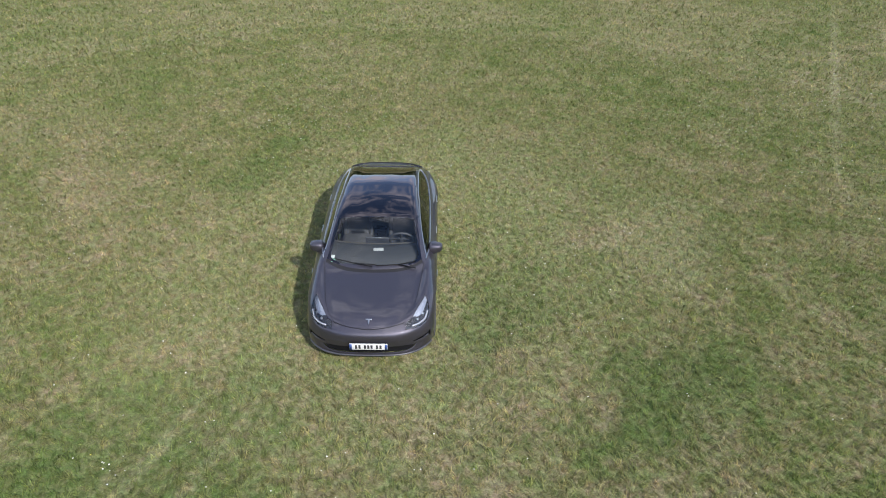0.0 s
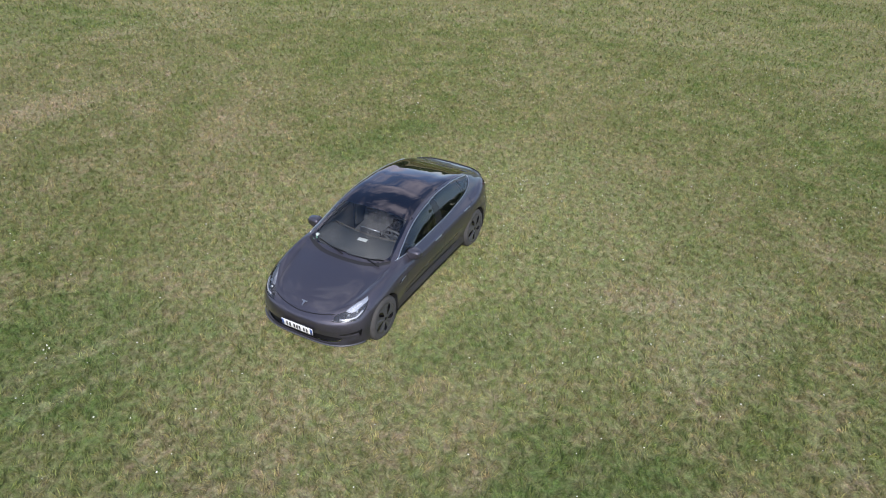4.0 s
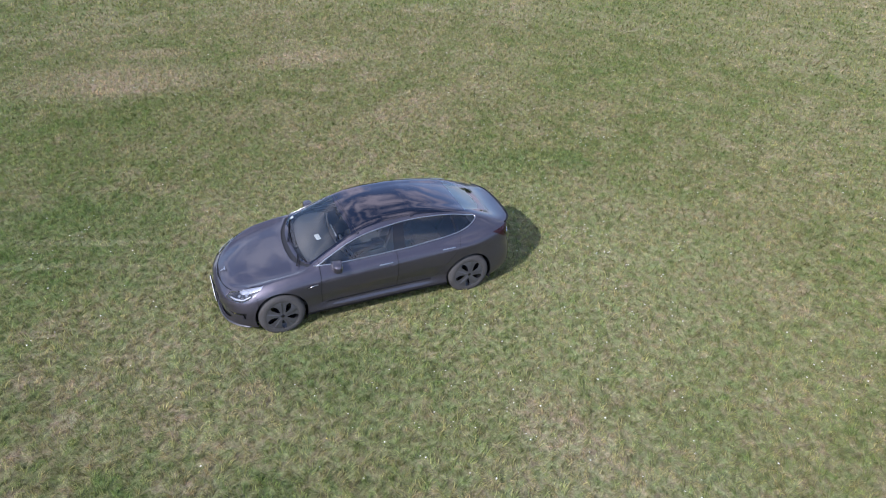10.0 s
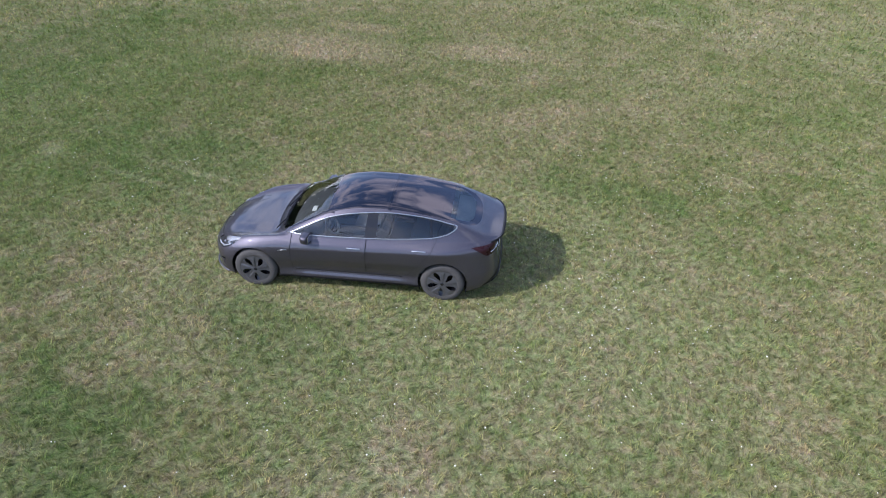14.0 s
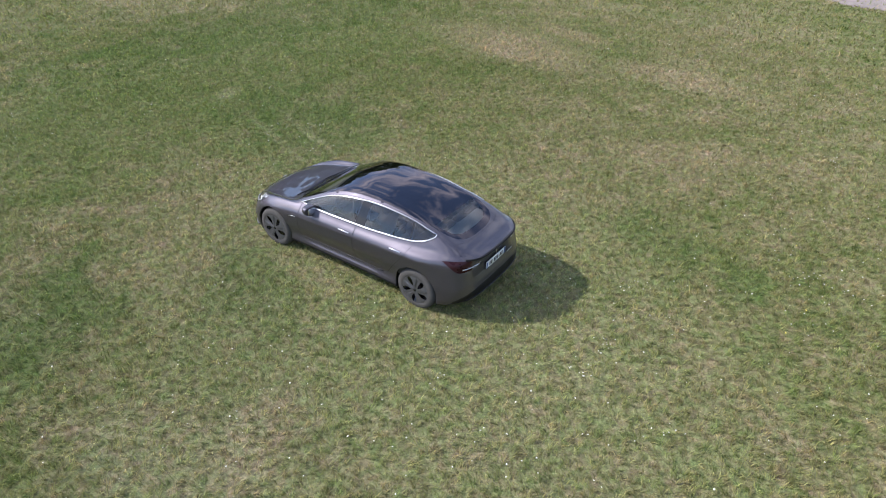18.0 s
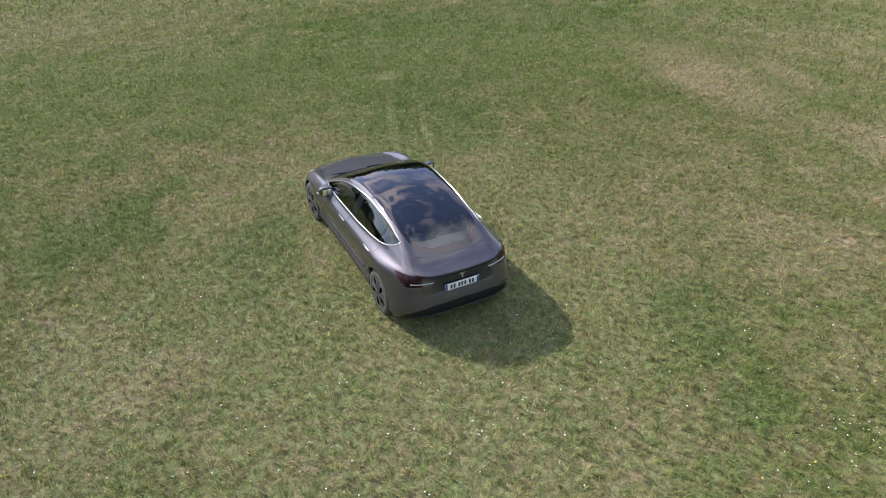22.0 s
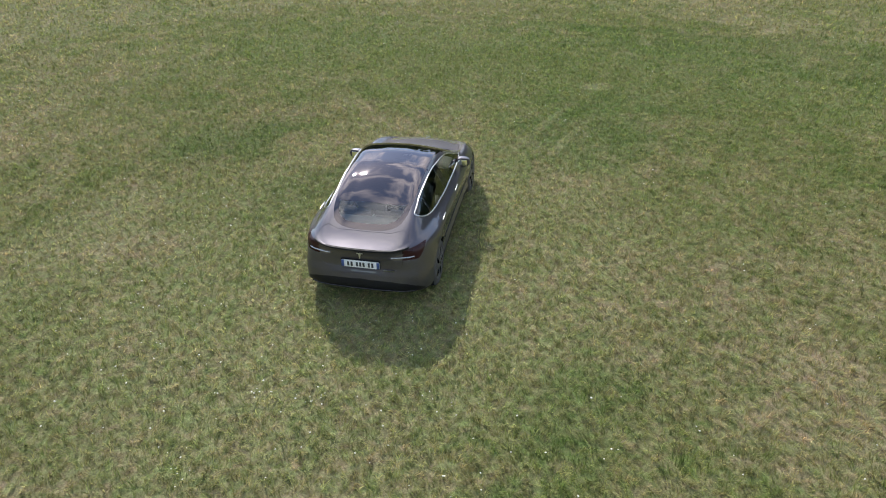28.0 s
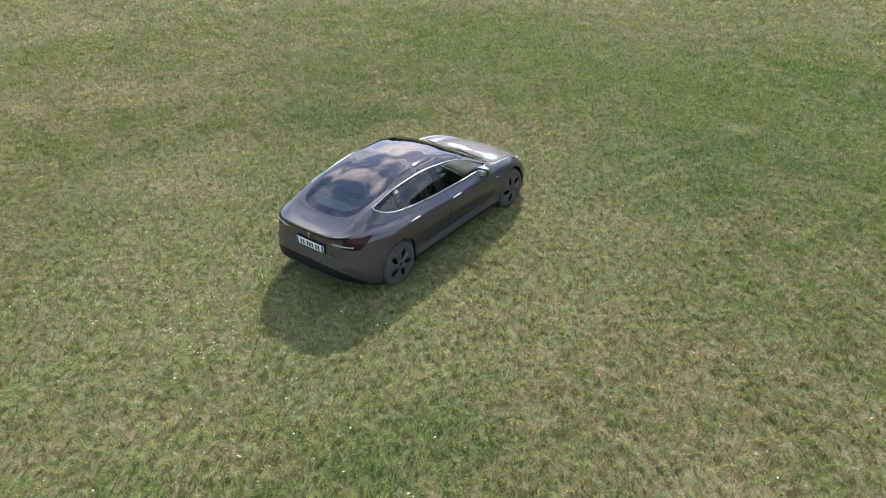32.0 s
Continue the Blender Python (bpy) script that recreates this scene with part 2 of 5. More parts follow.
STRAW, LUSH, PALE = (0.41, 0.315, 0.225), (0.088, 0.150, 0.038), (0.36, 0.335, 0.208)
FIELD_MARKS = [
    # x, y, half length, half width, turn, strength, colour
    (0.4, 1.0, 6.4, 4.8, 1.2, 0.42, (0.315, 0.310, 0.168)),
    (-10.1, -3.6, 3.9, 1.5, 1.40, 0.44, STRAW),
    (-9.6, -3.3, 1.8, 0.7, 1.35, 0.30, STRAW),
    (-10.4, 1.3, 2.2, 0.8, 1.5, 0.42, STRAW),
    (-12.0, -2.4, 1.5, 0.6, 1.4, 0.40, STRAW),
    (-1.0, -8.5, 14.0, 5.0, -0.1, 0.45, (0.142, 0.190, 0.058)),
    (-7.5, -10.5, 8.0, 2.6, -0.25, 0.30, LUSH),
    (-2.9, -4.6, 3.2, 1.8, 1.1, 0.36, LUSH),
    (1.9, -1.0, 2.1, 0.8, 1.0, 0.40, LUSH),
    (-3.0, 3.5, 1.5, 0.7, 0.9, 0.35, LUSH),
    (-2.4, 5.2, 0.9, 0.5, 0.2, 0.45, LUSH),
    (3.9, 1.4, 1.0, 0.6, 0.3, 0.35, STRAW),
    (-6.2, 3.0, 1.6, 0.8, 2.0, 0.30, STRAW),
    (4.2, -2.7, 1.9, 1.2, 0.6, 0.50, LUSH),
    (5.0, 1.2, 2.2, 1.2, 1.2, 0.35, PALE),
    (13.3, 12.0, 11.0, 0.18, 1.13, 0.42, PALE),
    (15.1, 12.0, 11.0, 0.18, 1.13, 0.34, PALE),
    (-1.9, -4.4, 1.9, 0.13, 1.23, 0.30, PALE),
    (-2.55, -4.15, 1.9, 0.13, 1.23, 0.30, PALE),
    (-3.0, -7.2, 0.55, 0.30, 0.4, 0.40, PALE),
]


def soil_material():
    q = Mat("turf").put(Roughness=0.95, Diffuse_Roughness=0.5)
    q.b.inputs["Specular IOR Level"].default_value = 0.15
    c, small, co = field_colour(q)
    fine = q.noise(60.0, 4.0, 0.65, co)
    fib = q.noise(190.0, 3.0, 0.6, co, 0.8)
    dark = q.ramp(fine, (0.30, 0.52), (0.70, 1.05))
    c = q.mix(1.0, c, dark, "MULTIPLY")
    c = q.mix(1.0, c, q.ramp(fib, (0.3, 0.7), (0.7, 1.3)), "MULTIPLY")
    q.colour(c)
    q.bump(q.math("ADD", fine, q.math("MULTIPLY", fib, 0.5)), 0.6, 0.03)
    return q.m


def blade_material():
    q = Mat("grass blade").put(Roughness=0.6, Diffuse_Roughness=0.5)
    q.b.inputs["Specular IOR Level"].default_value = 0.10
    c, small, co = field_colour(q)
    at = q.n.new("ShaderNodeAttribute")
    at.attribute_name = "tint"
    t = at.outputs["Fac"]
    c = q.mix(1.0, c, q.ramp(t, (0.0, (0.62, 0.70, 0.50)), (0.35, (0.94, 1.00, 0.82)), (0.65, (1.36, 1.34, 1.14)), (0.88, (1.85, 1.74, 1.5)), (1.0, (2.15, 1.92, 1.75))), "MULTIPLY")
    q.colour(c)
    tl = q.n.new("ShaderNodeBsdfTranslucent")
    q.l.new(c, tl.inputs["Color"])
    mx = q.n.new("ShaderNodeMixShader")
    mx.inputs[0].default_value = 0.5
    q.l.new(q.b.outputs[0], mx.inputs[1])
    q.l.new(tl.outputs[0], mx.inputs[2])
    q.l.new(mx.outputs[0], q.n["Material Output"].inputs["Surface"])
    return q.m


def mesh_from(name, verts, faces):
    me = bpy.data.meshes.new(name)
    me.from_pydata(verts, [], faces)
    me.update()
    return me


def lie(x, y):
    """Height of the turf."""
    x, y = np.asarray(x, float), np.asarray(y, float)
    return 0.012 * np.sin(0.9 * x + 0.4) * np.sin(0.8 * y + 1.0) + 0.008 * np.sin(2.3 * x - 1.1 * y) - 0.01


_wave = np.random.default_rng(2)
_WA, _WL, _WP = _wave.uniform(0, np.pi, 26), _wave.uniform(.085, .24, 26), _wave.uniform(0, 6.28, 26)


def lumps(x, y):
    """Tussocks of the turf, about -1 to 1."""
    h = 0
    for a, l, p in zip(_WA, _WL, _WP):
        h = h + np.sin((x * np.cos(a) + y * np.sin(a)) * 2 * np.pi / l + p)
    return np.clip(h / 6.5, -1, 1)


def build_ground():
    radii = np.concatenate([np.linspace(0.3, 30, 120), np.geomspace(31, 4000, 40)])
    nseg = 160
    an = np.linspace(0, 2 * np.pi, nseg, endpoint=False)
    v = [(0.0, 0.0, float(lie(0, 0)))]
    for r in radii:
        for a in an:
            x, y = r * math.cos(a), r * math.sin(a)
            v.append((x, y, float(lie(x, y)) if r < 200 else -0.01))
    f = [(0, 1 + j, 1 + (j + 1) % nseg) for j in range(nseg)]
    for i in range(len(radii) - 1):
        for j in range(nseg):
            a, b = 1 + i * nseg + j, 1 + i * nseg + (j + 1) % nseg
            f.append((a, a + nseg, b + nseg, b))
    ob = new("ground", mesh_from("ground", v, f))
    ob.data.materials.append(soil_material())
    ob.data.polygons.foreach_set("use_smooth", [True] * len(f))
    tagged(ob, "patchy green and straw-dry mown meadow turf", "ground", kind="structure")


build_ground()


def build_grass():
    rng = np.random.default_rng(11)
    mat = blade_material()
    verts, tints = [], []
    # rings: inner radius, outer radius, blades per square metre, length, width, tuft size
    for r0, r1, dens, ln, wd, cell in ((0, 9.5, 1380, 0.115, 0.0105, 0.085), (9.5, 15, 640, 0.135, 0.016, 0.11), (15, 27, 215, 0.16, 0.029, 0.16), (27, 32, 110, 0.19, 0.042, 0.22)):
        n = int(math.pi * (r1 * r1 - r0 * r0) * dens)
        r = np.sqrt(rng.uniform(r0 * r0, r1 * r1, n))
        a = rng.uniform(0, 2 * np.pi, n)
        x, y = r * np.cos(a), r * np.sin(a)
        # tufts with ragged borders: the blades of one lean the same way and share a tone
        wx = x + cell * (.45 * np.sin(y * 2.1 / cell) + .30 * np.sin((x + y) * 1.3 / cell)) + rng.normal(0, .16 * cell, n)
        wy = y + cell * (.45 * np.sin(x * 1.9 / cell + 1.0) + .30 * np.sin((x - y) * 1.5 / cell)) + rng.normal(0, .16 * cell, n)
        key = np.floor(wx / cell) * 12.9898 + np.floor(wy / cell) * 78.233
        h1, h2, h3 = (np.mod(np.abs(np.sin(key + o) * 43758.5453), 1.0) for o in (0.0, 1.7, 3.9))
        tuft = .5 * h2 + .25 + .25 * np.sin(3.1 * x + 1.7 * np.sin(2.3 * y)) * np.sin(2.7 * y + 1.3 * np.sin(3.7 * x))
        L = ln * (0.40 + 0.45 * tuft * rng.uniform(0.3, 1.0, n) + 0.35 * rng.uniform(0, 1, n))
        W = wd * rng.uniform(0.5, 1.25, n)
        az = 2 * np.pi * h1 + rng.normal(0, .55, n)
        le = np.clip(rng.normal(0.95, 0.26, n) - 0.20 * tuft, 0.1, 1.40)
        le2 = np.clip(le + rng.uniform(0.1, 0.75, n), 0, 1.75)
        fx, fy = np.cos(az), np.sin(az)
        turn = az + np.pi / 2 + rng.normal(0, 0.5, n)
        bx, by = np.cos(turn) * W / 2, np.sin(turn) * W / 2
        sway = rng.normal(0, 0.25, n)
        gx, gy = np.cos(az + sway), np.sin(az + sway)
        h = lumps(x, y)
        L = L * (1.0 + .35 * h)
        z = lie(x, y) - 0.004 + np.where((np.abs(x) < 1.0) & (np.abs(y) < 2.4), 0, np.maximum(h, -.35) * .024)
        mx, my, mz = x + fx * L * .5 * np.sin(le), y + fy * L * .5 * np.sin(le), z + L * .5 * np.cos(le)
        ex, ey, ez = mx + gx * L * .5 * np.sin(le2), my + gy * L * .5 * np.sin(le2), mz + L * .5 * np.cos(le2)
        p = np.empty((n, 5, 3))
        root = lie(x, y) - 0.006
        p[:, 0] = np.stack([x - bx, y - by, np.minimum(z, root)], 1)
        p[:, 1] = np.stack([x + bx, y + by, np.minimum(z, root)], 1)
        p[:, 2] = np.stack([mx + bx * .85, my + by * .85, mz], 1)
        p[:, 3] = np.stack([mx - bx * .85, my - by * .85, mz], 1)
        p[:, 4] = np.stack([ex, ey, ez], 1)
        # none may grow up through the car
        under = (np.abs(x) < 0.80) & (np.abs(y) < 2.1)
        p[under, :, 2] = np.minimum(p[under, :, 2], 0.10)
        verts.append(p.reshape(-1, 3))
        tints.append(np.repeat(np.clip(.5 * h3 + .5 * rng.uniform(0, 1, n), 0, 1), 5))
    v, t = np.concatenate(verts), np.concatenate(tints)
    nb = len(v) // 5
    me = bpy.data.meshes.new("grass")
    me.vertices.add(len(v))
    me.vertices.foreach_set("co", v.ravel())
    base = np.arange(nb, dtype=np.int32)[:, None] * 5
    loops = (base + np.array([0, 1, 2, 3, 3, 2, 4], dtype=np.int32)).ravel()
    me.loops.add(len(loops))
    me.loops.foreach_set("vertex_index", loops)
    me.polygons.add(nb * 2)
    start = (np.arange(nb, dtype=np.int32)[:, None] * 7 + np.array([0, 4], dtype=np.int32)).ravel()
    me.polygons.foreach_set("loop_start", start)
    me.update(calc_edges=True)
    me.attributes.new("tint", "FLOAT", "POINT").data.foreach_set("value", t)
    me.materials.append(mat)
    tagged(new("grass", me), "short green grass blades with dry straw among them", "grass", kind="stuff")


build_grass()


# ---------------- the car: one lofted skin, cut into its panels ----------------
CAR_Z = -0.03          # the tyres sink a little into the turf
HUB_Y, HUB_Z, HUB_X = 1.4375, 0.334, 0.90


def glide(keys, t):
    """Catmull-Rom through evenly numbered keys (n, d), at the places t."""
    k = np.asarray(keys, float)
    n = len(k)
    i = np.clip(np.floor(t).astype(int), 0, n - 2)
    s = (np.asarray(t) - i)[:, None]
    p1, p2 = k[i], k[i + 1]
    p0 = np.where((i > 0)[:, None], k[np.maximum(i - 1, 0)], 2 * p1 - p2)
    p3 = np.where((i < n - 2)[:, None], k[np.minimum(i + 2, n - 1)], 2 * p2 - p1)
    return 0.5 * (2 * p1 + (p2 - p0) * s + (2 * p0 - 5 * p1 + 4 * p2 - p3) * s ** 2 + (3 * p1 - p0 - 3 * p2 + p3) * s ** 3)


def pchip(keys, t):
    """Smooth, never overshooting, through (place, value) keys."""
    k = np.asarray(keys, float)
    x, y = k[:, 0], k[:, 1]
    h, d = np.diff(x), np.diff(y) / np.diff(x)
    m = np.zeros(len(x))
    m[0], m[-1] = d[0], d[-1]
    for j in range(1, len(x) - 1):
        if d[j - 1] * d[j] > 0:
            w1, w2 = 2 * h[j] + h[j - 1], h[j] + 2 * h[j - 1]
            m[j] = (w1 + w2) / (w1 / d[j - 1] + w2 / d[j])
    t = np.clip(t, x[0], x[-1])
    i = np.clip(np.searchsorted(x, t) - 1, 0, len(x) - 2)
    s = (t - x[i]) / h[i]
    return (y[i] * (1 + 2 * s) * (1 - s) ** 2 + m[i] * h[i] * s * (1 - s) ** 2
            + y[i + 1] * s * s * (3 - 2 * s) + m[i + 1] * h[i] * s * s * (s - 1))


# lines that run from the middle of the nose round the side to the middle of the tail
LINE_SHOULDER = [(0, -2.170, .608), (.31, -2.118, .630), (.535, -2.015, .662), (.680, -1.87, .720), (.755, -1.70, .785),
                 (.795, -HUB_Y, .855), (.812, -1.0, .912), (.820, -.5, .942), (.820, .2, .960), (.812, .9, .984),
                 (.785, HUB_Y, 1.005), (.738, 1.85, 1.010), (.645, 2.105, .988), (.46, 2.255, .981), (.24, 2.297, .982), (0, 2.307, .983)]
LINE_UPPER = [(0, -2.232, .555), (.36, -2.198, .555), (.61, -2.100, .575), (.775, -1.93, .62), (.855, -1.72, .69),
              (.905, -HUB_Y, .735), (.899, -1.0, .80), (.903, -.5, .832), (.905, .2, .850), (.905, .9, .872),
              (.908, HUB_Y, .895), (.832, 1.85, .93), (.720, 2.10, .930), (.50, 2.213, .940), (.26, 2.234, .942), (0, 2.240, .942)]
LINE_MID = [(0, -2.246, .46), (.38, -2.213, .46), (.64, -2.112, .465), (.82, -1.95, .49), (.895, -1.74, .54),
            (.926, -HUB_Y, .58), (.920, -1, .60), (.922, -.5, .62), (.923, .2, .64), (.924, .9, .66),
            (.926, HUB_Y, .68), (.875, 1.85, .70), (.762, 2.118, .69), (.54, 2.208, .69), (.27, 2.214, .69), (0, 2.214, .69)]
LINE_LOW = [(0, -2.222, .34), (.40, -2.192, .34), (.66, -2.092, .34), (.83, -1.95, .345), (.90, -1.74, .35),
            (.926, -HUB_Y, .37), (.885, -1, .395), (.856, -.5, .405), (.852, .2, .405), (.862, .9, .415),
            (.926, HUB_Y, .41), (.893, 1.85, .46), (.788, 2.132, .52), (.566, 2.232, .540), (.28, 2.252, .545), (0, 2.257, .545)]
LINE_EDGE = [(0, -2.215, .205), (.40, -2.195, .205), (.65, -2.10, .205), (.81, -1.93, .205), (.88, -1.74, .20),
             (.905, -HUB_Y, .20), (.888, -1, .235), (.884, -.5, .24), (.884, .2, .24), (.888, .9, .24),
             (.900, HUB_Y, .21), (.868, 1.85, .23), (.770, 2.105, .31), (.56, 2.235, .345), (.275, 2.265, .35), (0, 2.271, .35)]
LINE_UNDER = [(x * .9, y * (.97 if y < 1.9 else .92), z - .025) for x, y, z in LINE_EDGE]
LINES = [np.array(q) for q in (LINE_SHOULDER, LINE_UPPER, LINE_MID, LINE_LOW, LINE_EDGE, LINE_UNDER)]
ROOFLINE = [(-2.170, .608), (-2.06, .682), (-1.85, .752), (-1.5, .822), (-1.23, .868), (-1.13, .893), (-.80, 1.075), (-.55, 1.215),
            (-.30, 1.335), (-.05, 1.407), (.25, 1.441), (.55, 1.440), (.90, 1.402), (1.25, 1.322), (1.60, 1.213), (1.85, 1.120),
            (1.98, 1.068), (2.12, 1.022), (2.25, .993), (2.307, .983)]
RAIL_X = [(-2.165, .70), (-1.6, .82), (-1.05, .88), (-.80, .84), (-.30, .745), (.2, .70), (.65, .685), (1.2, .705), (1.6, .765), (1.95, .82), (2.307, .80)]
RAIL_Z = [(-2.165, .45), (-1.6, .50), (-1.05, .55), (-.80, .68), (-.30, .81), (.2, .845), (.65, .855), (1.2, .885), (1.6, .93), (1.95, .85), (2.307, .55)]


def blur(p, sigma):
    """Gaussian smoothing of evenly spaced rows, without their padded ends."""
    n = int(3 * sigma)
    k = np.exp(-.5 * (np.arange(-n, n + 1) / sigma) ** 2)
    k /= k.sum()
    return np.stack([np.convolve(p[:, c], k, "valid") for c in range(p.shape[1])], 1)


def eased(keys, sigma):
    """Evenly curved version of (place, value) keys, as places and values."""
    x = np.arange(keys[0][0], keys[-1][0] + .002, .004)
    y = pchip(keys, x)
    n = int(3 * sigma / .004)
    a, b = y[0] - (y[1] - y[0]) * np.arange(n, 0, -1), y[-1] + (y[-1] - y[-2]) * np.arange(1, n + 1)
    return x, blur(np.concatenate([a, y, b])[:, None], sigma / .004)[:, 0]


# the lines, evened out so that reflections run clean along the car; mirrored over the middle at nose and tail
DENSE_U = np.linspace(-.3, 15.3, 6241)
DENSE = []
for _q in LINES:
    _p = glide(_q, np.linspace(0, 15, 6001))
    _p = np.concatenate([_p[320:0:-1] * (-1, 1, 1), _p, _p[-2:-322:-1] * (-1, 1, 1)])
    _p = blur(_p, 66.67)
    DENSE.append(_p)
ROOF_E, RAIL_X_E, RAIL_Z_E = eased(ROOFLINE, .045), eased(RAIL_X, .08), eased(RAIL_Z, .08)


def line_at(p, u):
    return np.stack([np.interp(u, DENSE_U, p[:, c]) for c in range(3)], 1)


def skin(u, v):
    """The right half of the car's skin. u: along the keyed lines; v: 0 at the middle of the roof, 1 at the shoulder, 6 under the sill."""
    u, v = np.asarray(u, float), np.asarray(v, float)
    ln = np.stack([line_at(p, u) for p in DENSE])          # 6, n, 3
    ln[:, :, 0] = np.maximum(ln[:, :, 0], 0)
    sh = ln[0]
    zc = np.interp(sh[:, 1], *ROOF_E)
    xr = sh[:, 0] * np.interp(sh[:, 1], *RAIL_X_E)
    zr = sh[:, 2] + (zc - sh[:, 2]) * np.interp(sh[:, 1], *RAIL_Z_E)
    y = sh[:, 1]
    # the hood lies a little lower than the crests of the fenders
    dip = np.clip((-.95 - y) / .25, 0, 1) * np.clip((y + 2.1) / .3, 0, 1)
    zr = zr - .016 * dip
    row = np.empty((10, len(u), 3))
    row[1] = np.stack([0 * y, y, zc], 1)
    row[2] = np.stack([xr * .55, y, zc - .25 * (zc - zr)], 1)
    row[0] = row[2] * (-1, 1, 1)
    row[3] = np.stack([xr, y, zr], 1)
    row[4] = np.stack([xr + (sh[:, 0] - xr) * .60, y, sh[:, 2] + (zr - sh[:, 2]) * .49 + .016 * dip], 1)
    row[5:] = ln[:5]
    und = ln[5]
    # v 0..1 passes rows 1..5, v 1..6 rows 5..9 and the underside
    w = np.where(v < 1, 1 + v * 4, 4 + v)
    full = np.concatenate([row, und[None]])
    i = np.clip(np.floor(w).astype(int), 1, 9)
    s = (w - i)[:, None]
    a = np.arange(len(u))
    p0, p1, p2 = full[i - 1, a], full[i, a], full[i + 1, a]
    p3 = full[np.minimum(i + 2, 10), a]

    def gap(p, q):
        return np.sqrt(np.linalg.norm(q - p, axis=1)[:, None]) + 1e-4
    t1 = gap(p0, p1)
    t2 = t1 + gap(p1, p2)
    t3 = t2 + gap(p2, p3)
    t = t1 + s * (t2 - t1)
    a1 = (t1 - t) / t1 * p0 + t / t1 * p1
    a2 = (t2 - t) / (t2 - t1) * p1 + (t - t1) / (t2 - t1) * p2
    a3 = (t3 - t) / (t3 - t2) * p2 + (t - t2) / (t3 - t2) * p3
    b1 = (t2 - t) / t2 * a1 + t / t2 * a2
    b2 = (t3 - t) / (t3 - t1) * a2 + (t - t1) / (t3 - t1) * a3
    p = (t2 - t) / (t2 - t1) * b1 + (t - t1) / (t2 - t1) * b2
    # pressed creases along the side: one under the handles, one over and one under the scoop of the doors
    for y0, y1, z0, rise, high, wide in ((-1.25, 1.85, .800, .045, .009, .055), (-.80, 1.02, .435, .010, .010, .035), (-.95, 1.02, .310, .0, .013, .035)):
        end = np.clip((p[:, 1] - y0) / .35, 0, 1) * np.clip((y1 - p[:, 1]) / .35, 0, 1) * (v > 1)
        p[:, 0] += high * end * np.exp(-np.abs(p[:, 2] - z0 - rise * p[:, 1]) / wide)
    return p


def inside(poly, q):
    """Signed distance (positive inside) and nearest border point of the places q."""
    poly = np.asarray(poly, float)
    best, near = np.full(len(q), 1e9), np.zeros_like(q)
    odd = np.zeros(len(q), bool)
    for a, b in zip(poly, np.roll(poly, -1, 0)):
        d = b - a
        s = np.clip(((q - a) @ d) / max(d @ d, 1e-12), 0, 1)
        c = a + s[:, None] * d
        e = np.linalg.norm(q - c, axis=1)
        near = np.where((e < best)[:, None], c, near)
        best = np.minimum(best, e)
        hit = ((a[1] > q[:, 1]) != (b[1] > q[:, 1]))
        with np.errstate(divide="ignore", invalid="ignore"):
            xx = a[0] + (q[:, 1] - a[1]) * d[0] / d[1]
        odd ^= hit & (q[:, 0] < xx)
    return np.where(odd, best, -best), near


def smooth_poly(pts, n=6, closed=True):
    """A rounded outline through corner points; a point given twice stays sharp."""
    k = np.asarray(pts, float)
    if closed:
        k = np.concatenate([k[-1:], k, k[:2]])
        t = np.linspace(1, len(k) - 2, (len(k) - 3) * n, endpoint=False)
    else:
        t = np.linspace(0, len(k) - 1, (len(k) - 1) * n + 1)
    return glide(k, t)


def circle(cy, cz, r, n=48):
    return [(cy + r * math.cos(2 * math.pi * i / n), cz + r * math.sin(2 * math.pi * i / n)) for i in range(n)]


PLANE = {"xy": lambda p, u, v: p[:, [0, 1]], "yz": lambda p, u, v: p[:, [1, 2]], "xz": lambda p, u, v: p[:, [0, 2]],
         "uv": lambda p, u, v: np.stack([u, v], 1)}

NU, NT, NB = 330, 44, 66
# even steps along the shoulder
_f = np.linspace(0, 15, 3001)
_len = np.concatenate([[0], np.cumsum(np.linalg.norm(np.diff(line_at(DENSE[2], _f), axis=0), axis=1))])
GU = np.interp(np.linspace(0, _len[-1], NU + 1), _len, _f)
GU = np.concatenate([[0.0], GU[(GU > .45) & (GU < 14.6)], [15.0]])
NU = len(GU) - 1
GV = np.concatenate([np.linspace(0, 1, NT + 1), 1 + np.linspace(0, 5, NB + 1)[1:]])
NV = len(GV)
U, V = [a.ravel() for a in np.meshgrid(GU, GV, indexing="ij")]
DU, DV = np.gradient(GU), np.gradient(GV)
CELL = np.stack([np.repeat(DU, NV), np.tile(DV, NU + 1)], 1)
EDGE_U = np.repeat((np.arange(NU + 1) == 0) | (np.arange(NU + 1) == NU), NV)
EDGE_V = np.tile(GV == 0, NU + 1)
FIXED = np.zeros(len(U), bool)
_i, _j = np.meshgrid(np.arange(NU), np.arange(NV - 1), indexing="ij")
_a = (_i * NV + _j).ravel()
CELLS = [tuple(c) for c in np.stack([_a, _a + NV, _a + NV + 1, _a + 1], 1)]
LABEL = np.array(["body"] * len(CELLS), dtype=object)


